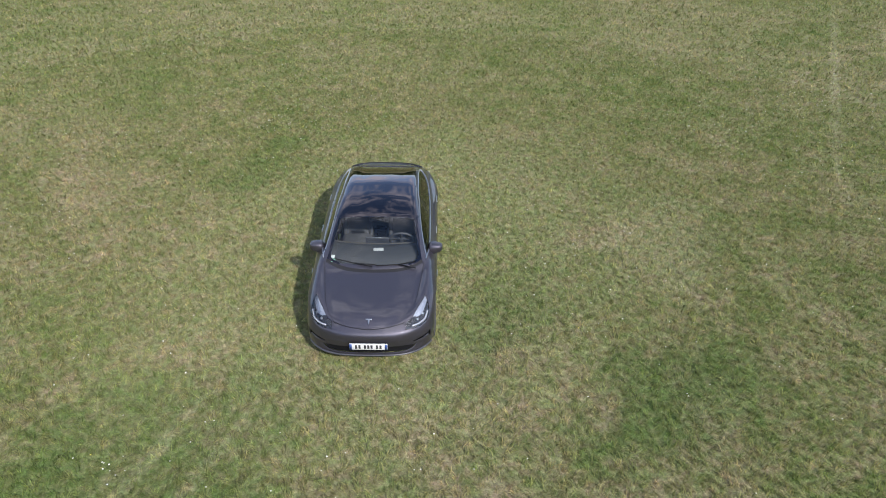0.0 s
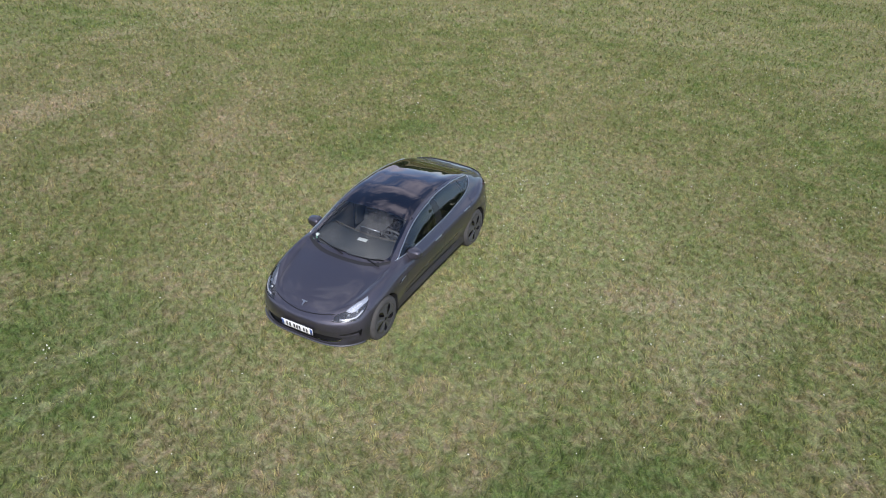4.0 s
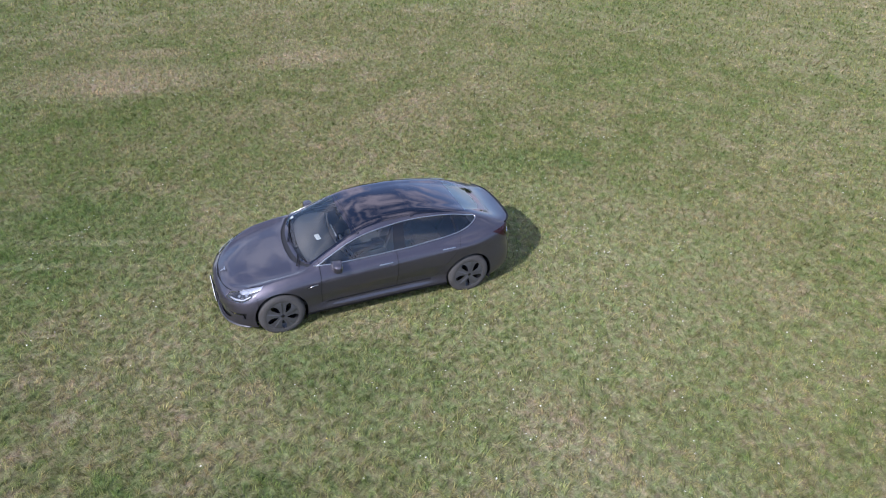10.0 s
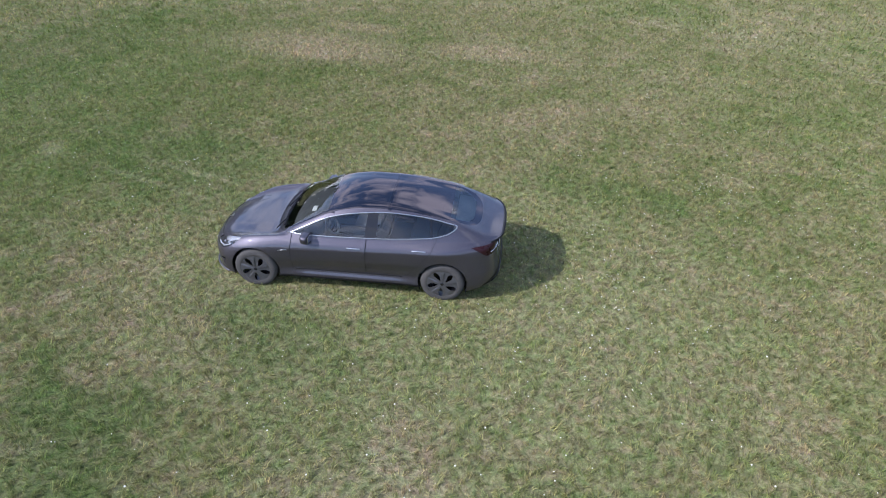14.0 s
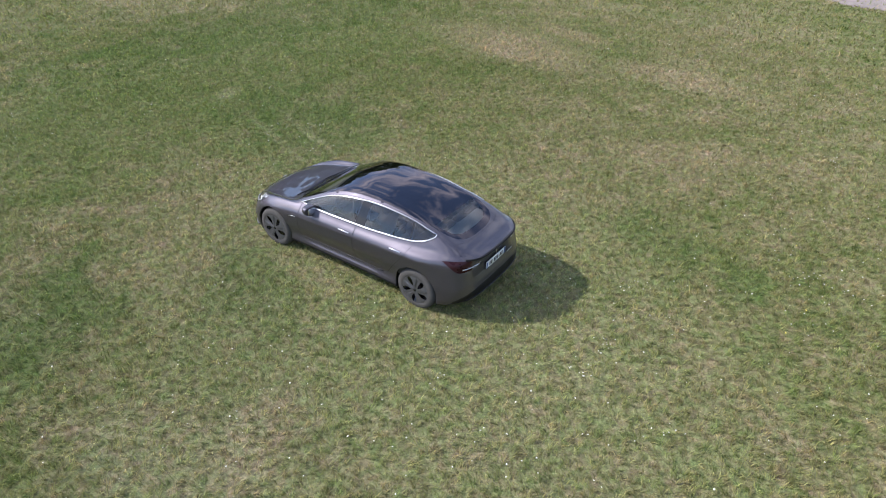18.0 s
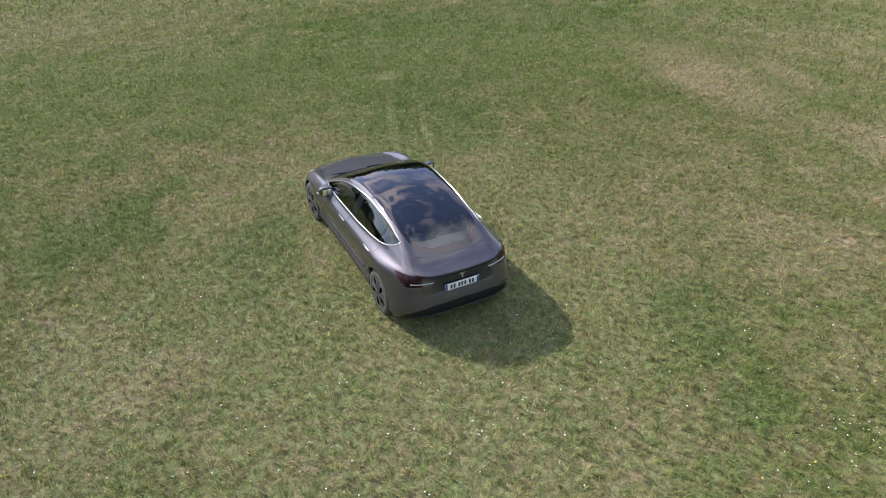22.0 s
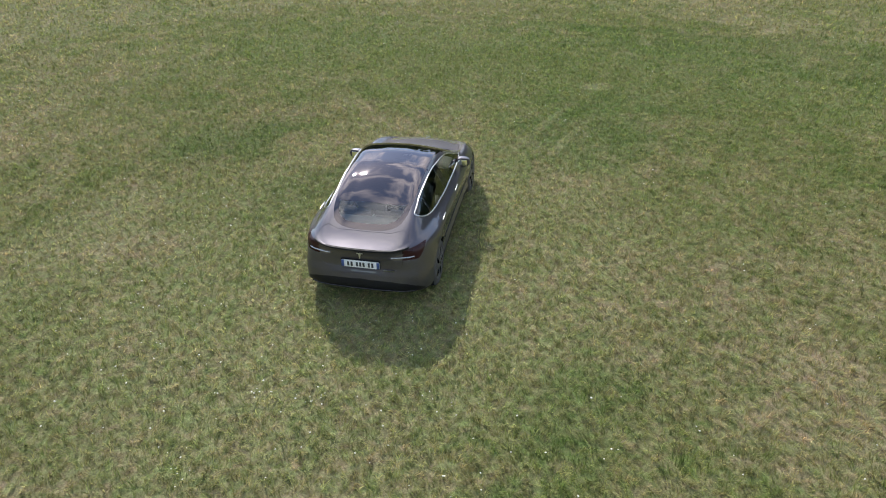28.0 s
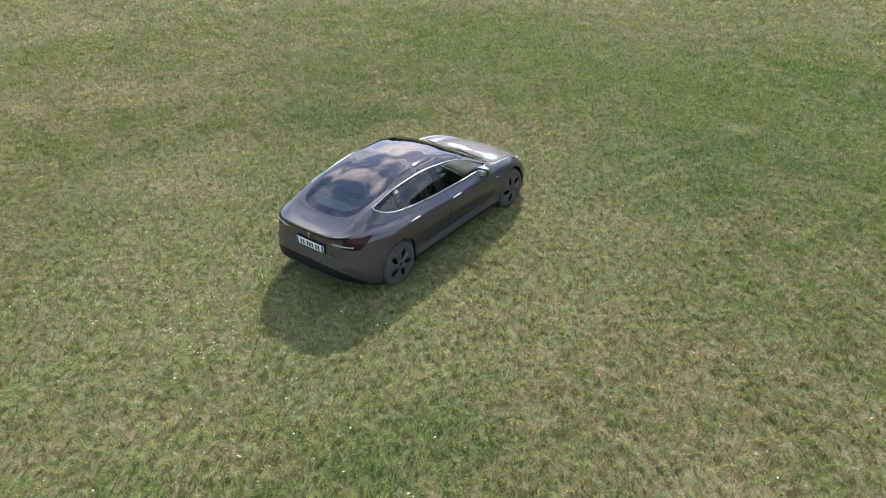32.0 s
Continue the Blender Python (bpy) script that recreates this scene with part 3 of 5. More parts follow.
def mark(name, plane, poly, only=("body",), where=None):
    """Give the skin inside the outline a panel's name, with the grid's corners drawn onto the outline."""
    global CELLS, LABEL, U, V, FIXED
    p = skin(U, V)
    f = PLANE[plane]
    q = f(p, U, V)
    ok = np.ones(len(U), bool) if where is None else where(p)
    lo, hi = np.min(poly, 0) - .06, np.max(poly, 0) + .06
    ok &= np.all((q > lo) & (q < hi), 1)
    d = np.full(len(U), -1.0)
    near = q.copy()
    sel = np.where(ok)[0]
    d[sel], near[sel] = inside(poly, q[sel])
    # a corner moves onto the outline when a neighbour lies on the other side, farther off
    g = d.reshape(NU + 1, NV)
    move = np.zeros_like(g, bool)
    okg = ok.reshape(NU + 1, NV)
    for ax in (0, 1):
        for sh in (1, -1):
            o = np.roll(g, sh, ax)
            oo = np.roll(okg, sh, ax)
            c = (np.sign(o) != np.sign(g)) & (np.abs(g) <= np.abs(o)) & okg & oo
            if ax == 0:
                c[0 if sh == 1 else -1, :] = False
            else:
                c[:, 0 if sh == 1 else -1] = False
            move |= c
    m = np.where(move.ravel() & ~FIXED)[0]
    if len(m):
        for _ in range(2):
            p0 = f(skin(U[m], V[m]), U[m], V[m])
            eu, ev = CELL[m, 0] * .2, CELL[m, 1] * .2
            pu = (f(skin(U[m] + eu, V[m]), U[m] + eu, V[m]) - p0) / eu[:, None]
            pv = (f(skin(U[m], V[m] + ev), U[m], V[m] + ev) - p0) / ev[:, None]
            _, nr = inside(poly, p0)
            e = nr - p0
            det = pu[:, 0] * pv[:, 1] - pu[:, 1] * pv[:, 0]
            det = np.where(np.abs(det) < 1e-9, 1e-9, det)
            du = (e[:, 0] * pv[:, 1] - e[:, 1] * pv[:, 0]) / det
            dv = (pu[:, 0] * e[:, 1] - pu[:, 1] * e[:, 0]) / det
            du = np.where(EDGE_U[m], 0, np.clip(du, -.6 * CELL[m, 0], .6 * CELL[m, 0]))
            dv = np.where(EDGE_V[m], 0, np.clip(dv, -.6 * CELL[m, 1], .6 * CELL[m, 1]))
            U[m] += du
            V[m] += dv
        FIXED[m] = True
    on = np.zeros(len(U), bool)
    on[np.where(move.ravel())[0]] = True
    p = skin(U, V)
    q = f(p, U, V)
    cells, labels = [], []
    work = []
    for c, lab in zip(CELLS, LABEL):
        if lab in only and any(ok[i] for i in c):
            work.append((c, lab))
        else:
            cells.append(c)
            labels.append(lab)
    pieces = []
    for c, lab in work:
        if len(c) == 4:
            o = [on[i] for i in c]
            s = [d[i] > 0 for i in c]
            if o[0] and o[2] and not o[1] and not o[3] and s[1] != s[3]:
                pieces += [((c[0], c[1], c[2]), lab), ((c[0], c[2], c[3]), lab)]
                continue
            if o[1] and o[3] and not o[0] and not o[2] and s[0] != s[2]:
                pieces += [((c[0], c[1], c[3]), lab), ((c[1], c[2], c[3]), lab)]
                continue
        pieces.append((c, lab))
    if pieces:
        mid = np.array([np.mean(q[list(c)], axis=0) for c, _ in pieces])
        mid3 = np.array([np.mean(p[list(c)], axis=0) for c, _ in pieces])
        w = np.ones(len(mid), bool) if where is None else where(mid3)
        dd, _ = inside(poly, mid)
        for (c, lab), k, ww in zip(pieces, dd, w):
            cells.append(c)
            labels.append(name if k > 0 and ww else lab)
    CELLS, LABEL = cells, np.array(labels, dtype=object)


def upper(p):
    return (p[:, 2] > .93) & (p[:, 1] > -1.2)


def flank(p):
    return (p[:, 0] > .45)


def tail(p):
    return (p[:, 1] > 1.95)


def nose(p):
    return (p[:, 1] < -1.5)


# wheel arches first, then glass, lamps and panels
mark("arch", "yz", circle(-HUB_Y, HUB_Z + .012, .372), where=flank)
mark("arch", "yz", circle(HUB_Y, HUB_Z + .012, .372), where=flank)
# side windows (front door, rear door, quarter light) inside one long arched opening
WIN = smooth_poly([(-.86, .962), (-.86, .962), (-.62, 1.075), (-.35, 1.195), (-.05, 1.275), (.32, 1.322), (.70, 1.330), (1.05, 1.302), (1.35, 1.252),
                   (1.57, 1.202), (1.612, 1.184), (1.59, 1.154), (1.48, 1.10), (1.30, 1.055), (1.00, 1.025), (.60, 1.000), (.25, .985), (-.30, .970)], 5)
mark("daylight", "yz", WIN, where=lambda p: flank(p) & (p[:, 2] > .93))
mark("front_side_window", "yz", [(-.95, .8), (-.95, 1.4), (.315, 1.4), (.235, .8)], only=("daylight",))
mark("rear_side_window", "yz", [(.42, .8), (.46, 1.4), (1.20, 1.4), (1.27, .8)], only=("daylight",))
mark("quarter_window", "yz", [(1.30, .8), (1.23, 1.4), (1.8, 1.4), (1.8, .8)], only=("daylight",))
mark("window_divider", "yz", [(1.1, .8), (1.1, 1.5), (1.5, 1.5), (1.5, .8)], only=("daylight",))
# glass over the cabin
mark("windscreen", "xy", smooth_poly([(-.2, -1.135), (-.2, -1.135), (.25, -1.118), (.50, -1.06), (.69, -.945), (.69, -.945), (.66, -.70), (.61, -.235), (.61, -.235), (.30, -.262), (-.2, -.270), (-.2, -.270)], 5), where=upper)
mark("roof_panel", "xy", smooth_poly([(-.2, -.265), (-.2, -.265), (.30, -.257), (.607, -.230), (.607, -.230), (.578, .10), (.560, .600), (.560, .600), (.25, .612), (-.2, .615), (-.2, .615)], 5), where=upper)
mark("roof_bar", "xy", smooth_poly([(-.2, .615), (-.2, .615), (.25, .612), (.560, .600), (.560, .600), (.559, .628), (.559, .628), (.25, .640), (-.2, .643), (-.2, .643)], 5), where=upper)
mark("rear_screen", "xy", smooth_poly([(-.2, .643), (-.2, .643), (.25, .640), (.559, .628), (.559, .628), (.556, 1.10), (.540, 1.45), (.512, 1.66), (.468, 1.79), (.395, 1.875), (.28, 1.925), (.14, 1.948), (-.2, 1.955), (-.2, 1.955)], 5), where=upper)
mark("rear_clear", "xy", smooth_poly([(-.2, .70), (-.2, .70), (.46, .69), (.50, .74), (.495, 1.15), (.475, 1.46), (.448, 1.63), (.405, 1.735), (.33, 1.80), (.22, 1.838), (-.2, 1.858), (-.2, 1.858)], 5), only=("rear_screen",))
mark("rear_upper", "xy", [(-.3, .6), (1, .6), (1, 1.50), (-.3, 1.50)], only=("rear_clear",))
mark("screen_clear", "xy", smooth_poly([(-.2, -1.095), (-.2, -1.095), (.25, -1.078), (.50, -1.02), (.645, -.915), (.625, -.72), (.580, -.36), (.545, -.305), (.25, -.318), (-.2, -.325), (-.2, -.325)], 5), only=("windscreen",))
# lamps
mark("headlight", "uv", smooth_poly([(4.30, .93), (4.30, .93), (4.05, 1.38), (3.6, 1.85), (3.0, 2.12), (2.25, 1.98), (1.62, 1.72), (1.62, 1.72), (1.80, 1.12), (2.35, .98), (2.9, .85), (3.5, .80)], 6), where=nose)
mark("taillight", "yz", smooth_poly([(1.855, .958), (1.855, .958), (1.93, .968), (2.10, .972), (2.45, .972), (2.45, .972), (2.45, .812), (2.45, .812), (2.12, .812), (2.07, .822), (2.03, .850), (1.95, .908)], 4), where=lambda p: (p[:, 1] > 1.8) & (p[:, 0] > .33))
mark("lamp_white", "uv", smooth_poly([(4.6, .7), (4.4, 1.25), (3.6, 1.33), (3.1, 1.40), (2.75, 1.34), (2.55, 1.16), (2.6, .7)], 5), only=("headlight",), where=nose)
mark("tail_smoke", "xz", smooth_poly([(.385, .836), (.385, .836), (.392, .858), (.47, .884), (.568, .902), (.568, .902), (.568, .815), (.568, .815), (.48, .822)], 4), only=("body", "taillight"), where=lambda p: p[:, 1] > 2.0)
# hood, trunk lid, doors, bumpers
mark("cowl", "xy", smooth_poly([(-.2, -1.185), (-.2, -1.185), (.25, -1.168), (.50, -1.108), (.715, -.985), (.715, -.985), (.69, -.935), (.69, -.935), (.50, -1.05), (.25, -1.11), (-.2, -1.128), (-.2, -1.128)], 5), where=lambda p: (p[:, 1] < -.85) & (p[:, 2] > .60))
mark("hood", "uv", [(-.5, -.5), (-.5, 1.0), (1.75, 1.0), (1.75, -.5)], where=nose)
mark("hood", "xy", smooth_poly([(-.2, -2.07), (-.2, -2.07), (.46, -2.07), (.46, -2.07), (.485, -2.035), (.56, -1.92), (.625, -1.72), (.665, -1.45), (.705, -1.15), (.728, -.965), (.728, -.965), (.68, -.945), (.50, -1.06), (.25, -1.12), (-.2, -1.13), (-.2, -1.13)], 5),
     where=lambda p: (p[:, 1] < -.85) & (p[:, 2] > .60))
mark("trunk_lid", "xy", [(-.2, 1.975), (.36, 1.965), (.52, 1.90), (.60, 1.95), (.64, 2.10), (.66, 2.6), (-.2, 2.6)], where=lambda p: (p[:, 1] > 1.85) & (p[:, 2] > .965))
mark("trunk_lid", "xz", smooth_poly([(-.2, .650), (-.2, .650), (.30, .650), (.47, .660), (.548, .70), (.569, .78), (.569, .78), (.569, .98), (.569, .98), (.60, 1.2), (.60, 1.2), (-.2, 1.2), (-.2, 1.2)], 5), only=("body", "taillight"), where=lambda p: (p[:, 1] > 2.0))
mark("front_door", "yz", [(-.835, 1.2), (-.84, .95), (-.865, .60), (-.85, .385), (.275, .385), (.28, .60), (.295, 1.0), (.30, 1.2)], where=lambda p: flank(p) & (p[:, 2] < 1.0))
mark("rear_door", "yz", [(.30, 1.2), (.295, 1.0), (.28, .60), (.275, .385), (.83, .385), (.90, .41), (.96, .49), (1.04, .60), (1.16, .75), (1.27, .90), (1.335, 1.03), (1.34, 1.2)], where=lambda p: flank(p) & (p[:, 2] < 1.06))
mark("sill", "yz", [(-1.15, .15), (-1.15, .272), (1.15, .272), (1.15, .15)], where=flank)
mark("lower_valance", "xz", [(-.2, .505), (.45, .495), (.64, .465), (.77, .41), (.83, .34), (.82, .1), (-.2, .1)], where=lambda p: p[:, 1] > 1.75)
mark("rear_bumper", "yz", [(1.70, .10), (1.80, .45), (1.90, .66), (2.02, .78), (2.6, .80), (2.6, .1)], where=lambda p: p[:, 1] > 1.5)
mark("lower_grille", "xz", smooth_poly([(-.2, .352), (-.2, .352), (.30, .352), (.52, .345), (.64, .325), (.64, .325), (.56, .268), (.25, .250), (-.2, .248), (-.2, .248)], 5), where=lambda p: p[:, 1] < -1.9)
mark("air_inlet", "xz", smooth_poly([(.60, .400), (.60, .400), (.74, .425), (.835, .455), (.845, .445), (.838, .36), (.825, .355), (.815, .405), (.74, .385), (.62, .376)], 5), where=lambda p: p[:, 1] < -1.75)
mark("front_bumper", "yz", [(-2.6, .1), (-2.6, .78), (-1.95, .78), (-1.745, .675), (-1.745, .1)], where=nose)
mark("front_fender", "yz", [(-2.4, .1), (-2.4, 1.2), (-.5, 1.2), (-.5, .1)], where=lambda p: p[:, 1] < -.83)

SKIN = skin(U, V)
SKIN[SKIN[:, 0] < 1e-4, 0] = 0.0
# vertex normals of the whole skin
NORMAL = np.zeros_like(SKIN)
for c in CELLS:
    q = SKIN[list(c)]
    if len(c) == 4:
        nn = np.cross(q[2] - q[0], q[3] - q[1])
    else:
        nn = np.cross(q[1] - q[0], q[2] - q[0])
    NORMAL[list(c)] += nn
NORMAL[(EDGE_U | EDGE_V), 0] = 0.0
_len2 = np.linalg.norm(NORMAL, axis=1)
NORMAL[_len2 > 0] /= _len2[_len2 > 0][:, None]
if np.sum(NORMAL[:, 2] * (V < .5)) < 0:
    NORMAL *= -1
    CELLS = [tuple(reversed(c)) for c in CELLS]


def part(name, bm, material, parent, label=""):
    """Link a bmesh as one mesh under a thing or a part."""
    me = bpy.data.meshes.new(name)
    bm.to_mesh(me)
    bm.free()
    return part_mesh(name, me, material, parent, label)


def part_mesh(name, me, material, parent, label=""):
    me.materials.append(material)
    ob = new(name, me)
    ob.parent = parent
    if label:
        tagged(ob, label)
    return ob


def panel(name, key, material, parent, label="", side=0, lift=0.0, inset=0.004, flange=0.014):
    """One panel of the skin. side 0: both halves joined over the middle; 1 the right-hand x, -1 its mirror image."""
    cells = [c for c, l in zip(CELLS, LABEL) if l == key or l in key.split("+")]
    if not cells:
        return None
    used = sorted({i for c in cells for i in c})
    pos = {i: SKIN[i] + NORMAL[i] * lift for i in used}
    count, lean = {}, {}
    for c in cells:
        mid = sum(SKIN[i] for i in c) / len(c)
        for a, b in zip(c, c[1:] + c[:1]):
            count[(min(a, b), max(a, b))] = count.get((min(a, b), max(a, b)), 0) + 1
            lean.setdefault(a, []).append(mid)
    rim = [(a, b) for c in cells for a, b in zip(c, c[1:] + c[:1])
           if count[(min(a, b), max(a, b))] == 1 and not (SKIN[a][0] == 0 and SKIN[b][0] == 0)]
    out = {}
    for i in {k for e in rim for k in e}:
        w = np.mean(lean[i], 0) - SKIN[i]
        w -= NORMAL[i] * (w @ NORMAL[i])
        if SKIN[i][0] == 0:
            w[0] = 0
        w = w / (np.linalg.norm(w) + 1e-9)
        out[i] = w
        pos[i] = pos[i] + w * inset
    verts, normals, faces, index = [], [], [], {}

    def vert(i, s, low=False):
        key2 = (i, 0 if SKIN[i][0] == 0 else s, low)
        if key2 not in index:
            index[key2] = len(verts)
            p = pos[i] - (NORMAL[i] * flange if low else 0)
            nrm = NORMAL[i]
            verts.append((p[0] * s, p[1], p[2]))
            normals.append((nrm[0] * s, nrm[1], nrm[2]))
        return index[key2]
    for s in ((1, -1) if side == 0 else (side,)):
        for c in cells:
            f = [vert(i, s) for i in c]
            faces.append(f if s == 1 else f[::-1])
        for a, b in rim:
            f = [vert(b, s), vert(a, s), vert(a, s, True), vert(b, s, True)]
            faces.append(f if s == 1 else f[::-1])
    me = mesh_from(name, verts, faces)
    me.polygons.foreach_set("use_smooth", [True] * len(faces))
    me.normals_split_custom_set_from_vertices(normals)
    return part_mesh(name, me, material, parent, label)


def surf(y, z, key_v=(.5, 4.0)):
    """x of the skin's flank at a height z and a length y."""
    m = (V > key_v[0]) & (V < key_v[1]) & (SKIN[:, 0] > .4)
    idx = np.where(m)[0]
    d = (SKIN[idx, 1] - y) ** 2 + (SKIN[idx, 2] - z) ** 2
    k = idx[np.argsort(d)[:4]]
    w = 1 / (np.sqrt((SKIN[k, 1] - y) ** 2 + (SKIN[k, 2] - z) ** 2) + 1e-4)
    return float(np.sum(SKIN[k, 0] * w) / np.sum(w)), np.average(NORMAL[k], axis=0, weights=w)


def top_z(x, y):
    m = np.where((V < 1.0) & (np.abs(SKIN[:, 1] - y) < .06))[0]
    d = (SKIN[m, 1] - y) ** 2 + (SKIN[m, 0] - abs(x)) ** 2
    k = m[np.argsort(d)[:4]]
    w = 1 / (np.sqrt((SKIN[k, 1] - y) ** 2 + (SKIN[k, 0] - abs(x)) ** 2) + 1e-4)
    return float(np.sum(SKIN[k, 2] * w) / np.sum(w)), np.average(NORMAL[k], axis=0, weights=w) * (1 if x >= 0 else np.array((-1, 1, 1)))


def tube(path, r, closed=False, n=8, flat=1.0):
    """A round or flattened bar along a path of points."""
    bm = bmesh.new()
    pts = [Vector(p) for p in path]
    rings = []
    m = len(pts)
    for i, p in enumerate(pts):
        a = pts[(i - 1) % m] if closed or i else p
        b = pts[(i + 1) % m] if closed or i < m - 1 else p
        t = (b - a).normalized()
        s = t.cross(Vector((0, 0, 1)))
        s = s.normalized() if s.length > 1e-4 else Vector((1, 0, 0))
        w = s.cross(t)
        rings.append([bm.verts.new(p + (s * math.cos(2 * math.pi * k / n) * flat + w * math.sin(2 * math.pi * k / n)) * r) for k in range(n)])
    for i in range(m if closed else m - 1):
        a, b = rings[i], rings[(i + 1) % m]
        for k in range(n):
            bm.faces.new((a[k], a[(k + 1) % n], b[(k + 1) % n], b[k]))
    if not closed:
        bm.faces.new(rings[0][::-1])
        bm.faces.new(rings[-1])
    for f in bm.faces:
        f.smooth = True
    bmesh.ops.recalc_face_normals(bm, faces=bm.faces)
    return bm


def box(sx, sy, sz, m=None, bevel=0.01, seg=2):
    """A block of that size, with rounded edges, at the pose m."""
    bm = bmesh.new()
    bmesh.ops.create_cube(bm, size=1.0)
    bmesh.ops.scale(bm, vec=(sx, sy, sz), verts=bm.verts)
    if bevel:
        bmesh.ops.bevel(bm, geom=list(bm.edges), offset=min(bevel, .45 * min(sx, sy, sz)), segments=seg, profile=0.5, affect="EDGES")
    if m is not None:
        bmesh.ops.transform(bm, matrix=m, verts=bm.verts)
    for f in bm.faces:
        f.smooth = True
    return bm


def join(*bms):
    """Several pieces of one part in one bmesh."""
    out = bms[0]
    for b in bms[1:]:
        me = bpy.data.meshes.new("piece")
        b.to_mesh(me)
        b.free()
        out.from_mesh(me)
        bpy.data.meshes.remove(me)
    return out


def lathe(profile, n=48):
    """Spin (radius, along) pairs round the x axis."""
    bm = bmesh.new()
    rings = []
    for r, a in profile:
        rings.append([bm.verts.new((a, r * math.cos(2 * math.pi * k / n), r * math.sin(2 * math.pi * k / n))) for k in range(n)])
    for p, q in zip(rings, rings[1:]):
        for k in range(n):
            bm.faces.new((p[k], p[(k + 1) % n], q[(k + 1) % n], q[k]))
    for f in bm.faces:
        f.smooth = True
    bmesh.ops.recalc_face_normals(bm, faces=bm.faces)
    return bm


def build_car():
    car = new("car")
    tagged(car, "dark grey metallic electric saloon car with glass roof parked on grass", "car")
    # under the gaps: a black inner shell
    keep = {"hood", "trunk_lid", "front_door", "rear_door", "front_bumper", "rear_bumper", "front_fender", "body", "sill", "lower_valance", "lower_grille", "air_inlet", "cowl", "headlight", "lamp_white", "taillight", "tail_smoke"}
    verts, faces, idx = [], [], {}
    for c, l in zip(CELLS, LABEL):
        if l in keep:
            depth = .05 if l in ("headlight", "lamp_white", "air_inlet", "lower_grille") else .016
            for s in (1, -1):
                f = []
                for i in c:
                    k = (i, s, depth)
                    if k not in idx:
                        idx[k] = len(verts)
                        p = SKIN[i] - NORMAL[i] * depth
                        verts.append((max(p[0], 0) * s, p[1], p[2]))
                    f.append(idx[k])
                faces.append(f if s == 1 else f[::-1])
    part_mesh("inner_shell", mesh_from("inner_shell", verts, faces), M_SHELL, car, "black inner body shell")
    panel("hood", "hood", M_PAINT, car, inset=.006)
    panel("cowl", "cowl", M_BLACK, car, "black plastic cowl at the screen base", lift=-.022)
    panel("trunk_lid", "trunk_lid", M_PAINT, car, inset=.005)
    panel("front_bumper", "front_bumper", M_PAINT, car)
    panel("rear_bumper", "rear_bumper", M_PAINT, car, inset=.001)
    panel("lower_valance", "lower_valance", M_BLACK, car, "black plastic lower rear valance")
    panel("lower_grille", "lower_grille", M_BLACK, car, "black lower front grille", lift=-.03)
    panel("windscreen", "screen_clear", M_WS, car, "clear raked windscreen glass", inset=-.002, flange=.002)
    panel("windscreen_border", "windscreen", M_FRIT, car, "black windscreen border", inset=0)
    panel("roof_glass", "roof_panel", M_ROOF, car, "dark tinted glass roof", flange=.006)
    panel("roof_crossbar", "roof_bar", M_FRIT, car, "gloss black roof crossbar", inset=.001)
    panel("rear_window", "rear_clear", M_REAR, car, "lightly tinted rear window glass", inset=-.001, flange=.002)
    panel("rear_roof_glass", "rear_upper", M_ROOF, car, "dark tinted rear roof glass", inset=-.001, flange=.002)
    panel("rear_window_border", "rear_screen", M_FRIT, car, "black rear window border", inset=0)
    for s in (1, -1):
        panel("front_fender", "front_fender", M_PAINT, car, side=s)
        door = panel("front_door", "front_door", M_PAINT, car, side=s, inset=.007)
        door2 = panel("rear_door", "rear_door", M_PAINT, car, side=s, inset=.007)
        panel("side_frame", "body", M_PAINT, car, side=s, inset=.002)
        panel("sill", "sill", M_BLACK, car, "black plastic sill", side=s)
        panel("air_inlet", "air_inlet", M_BLACK, car, "black corner air inlet", side=s, lift=-.03)
        panel("window_pillar", "daylight", M_GLOSSBLACK, car, "gloss black door pillar", side=s, inset=-.001, lift=-.002)
        panel("window_divider", "window_divider", M_GLOSSBLACK, car, "thin black window divider", side=s, inset=-.001, lift=-.002)
        panel("side_window", "front_side_window", M_SIDE, door, "front side window glass", side=s, inset=-.002, flange=.003, lift=-.003)
        panel("side_window", "rear_side_window", M_SIDE, door2, "rear side window glass", side=s, inset=-.002, flange=.003, lift=-.003)
        panel("quarter_window", "quarter_window", M_SIDE, car, "small quarter window glass", side=s, inset=-.002, flange=.003, lift=-.003)
        # bright trim round the windows
        ring = []
        for y, z in WIN[::2]:
            x, nrm = surf(y, z, (.35, 1.6))
            ring.append((s * (x + .001), y, z))
        part("window_trim", tube(ring, .0090, True, 6), M_CHROME, car, "satin chrome window surround")
        # headlight: bowl, white daylight blade, lens
        lamp = panel("headlight", "headlight+lamp_white", M_LENS, car, "clear lens headlight with white upper reflector", side=s, inset=.002, flange=.01)
        panel("lamp_bowl", "headlight", M_LAMPBLACK, lamp, "dark lamp bowl", side=s, lift=-.022, inset=.003, flange=.006)
        panel("reflector", "lamp_white", M_REFLECT, lamp, "white lamp reflector", side=s, lift=-.014, inset=.003, flange=.006)
        for us, vs, r, mt, nm in (((2.0, 2.4, 2.95, 3.5), (1.66, 1.80, 1.90, 1.70), .015, M_REFLECT, "running_light"),):
            pts = skin(np.interp(np.linspace(0, 3, 16), range(4), us), np.interp(np.linspace(0, 3, 16), range(4), vs))
            part(nm, tube([(s * p[0] * .992, p[1] + .008, p[2] - .004) for p in pts], r, False, 6), mt, lamp, "slim white running light")
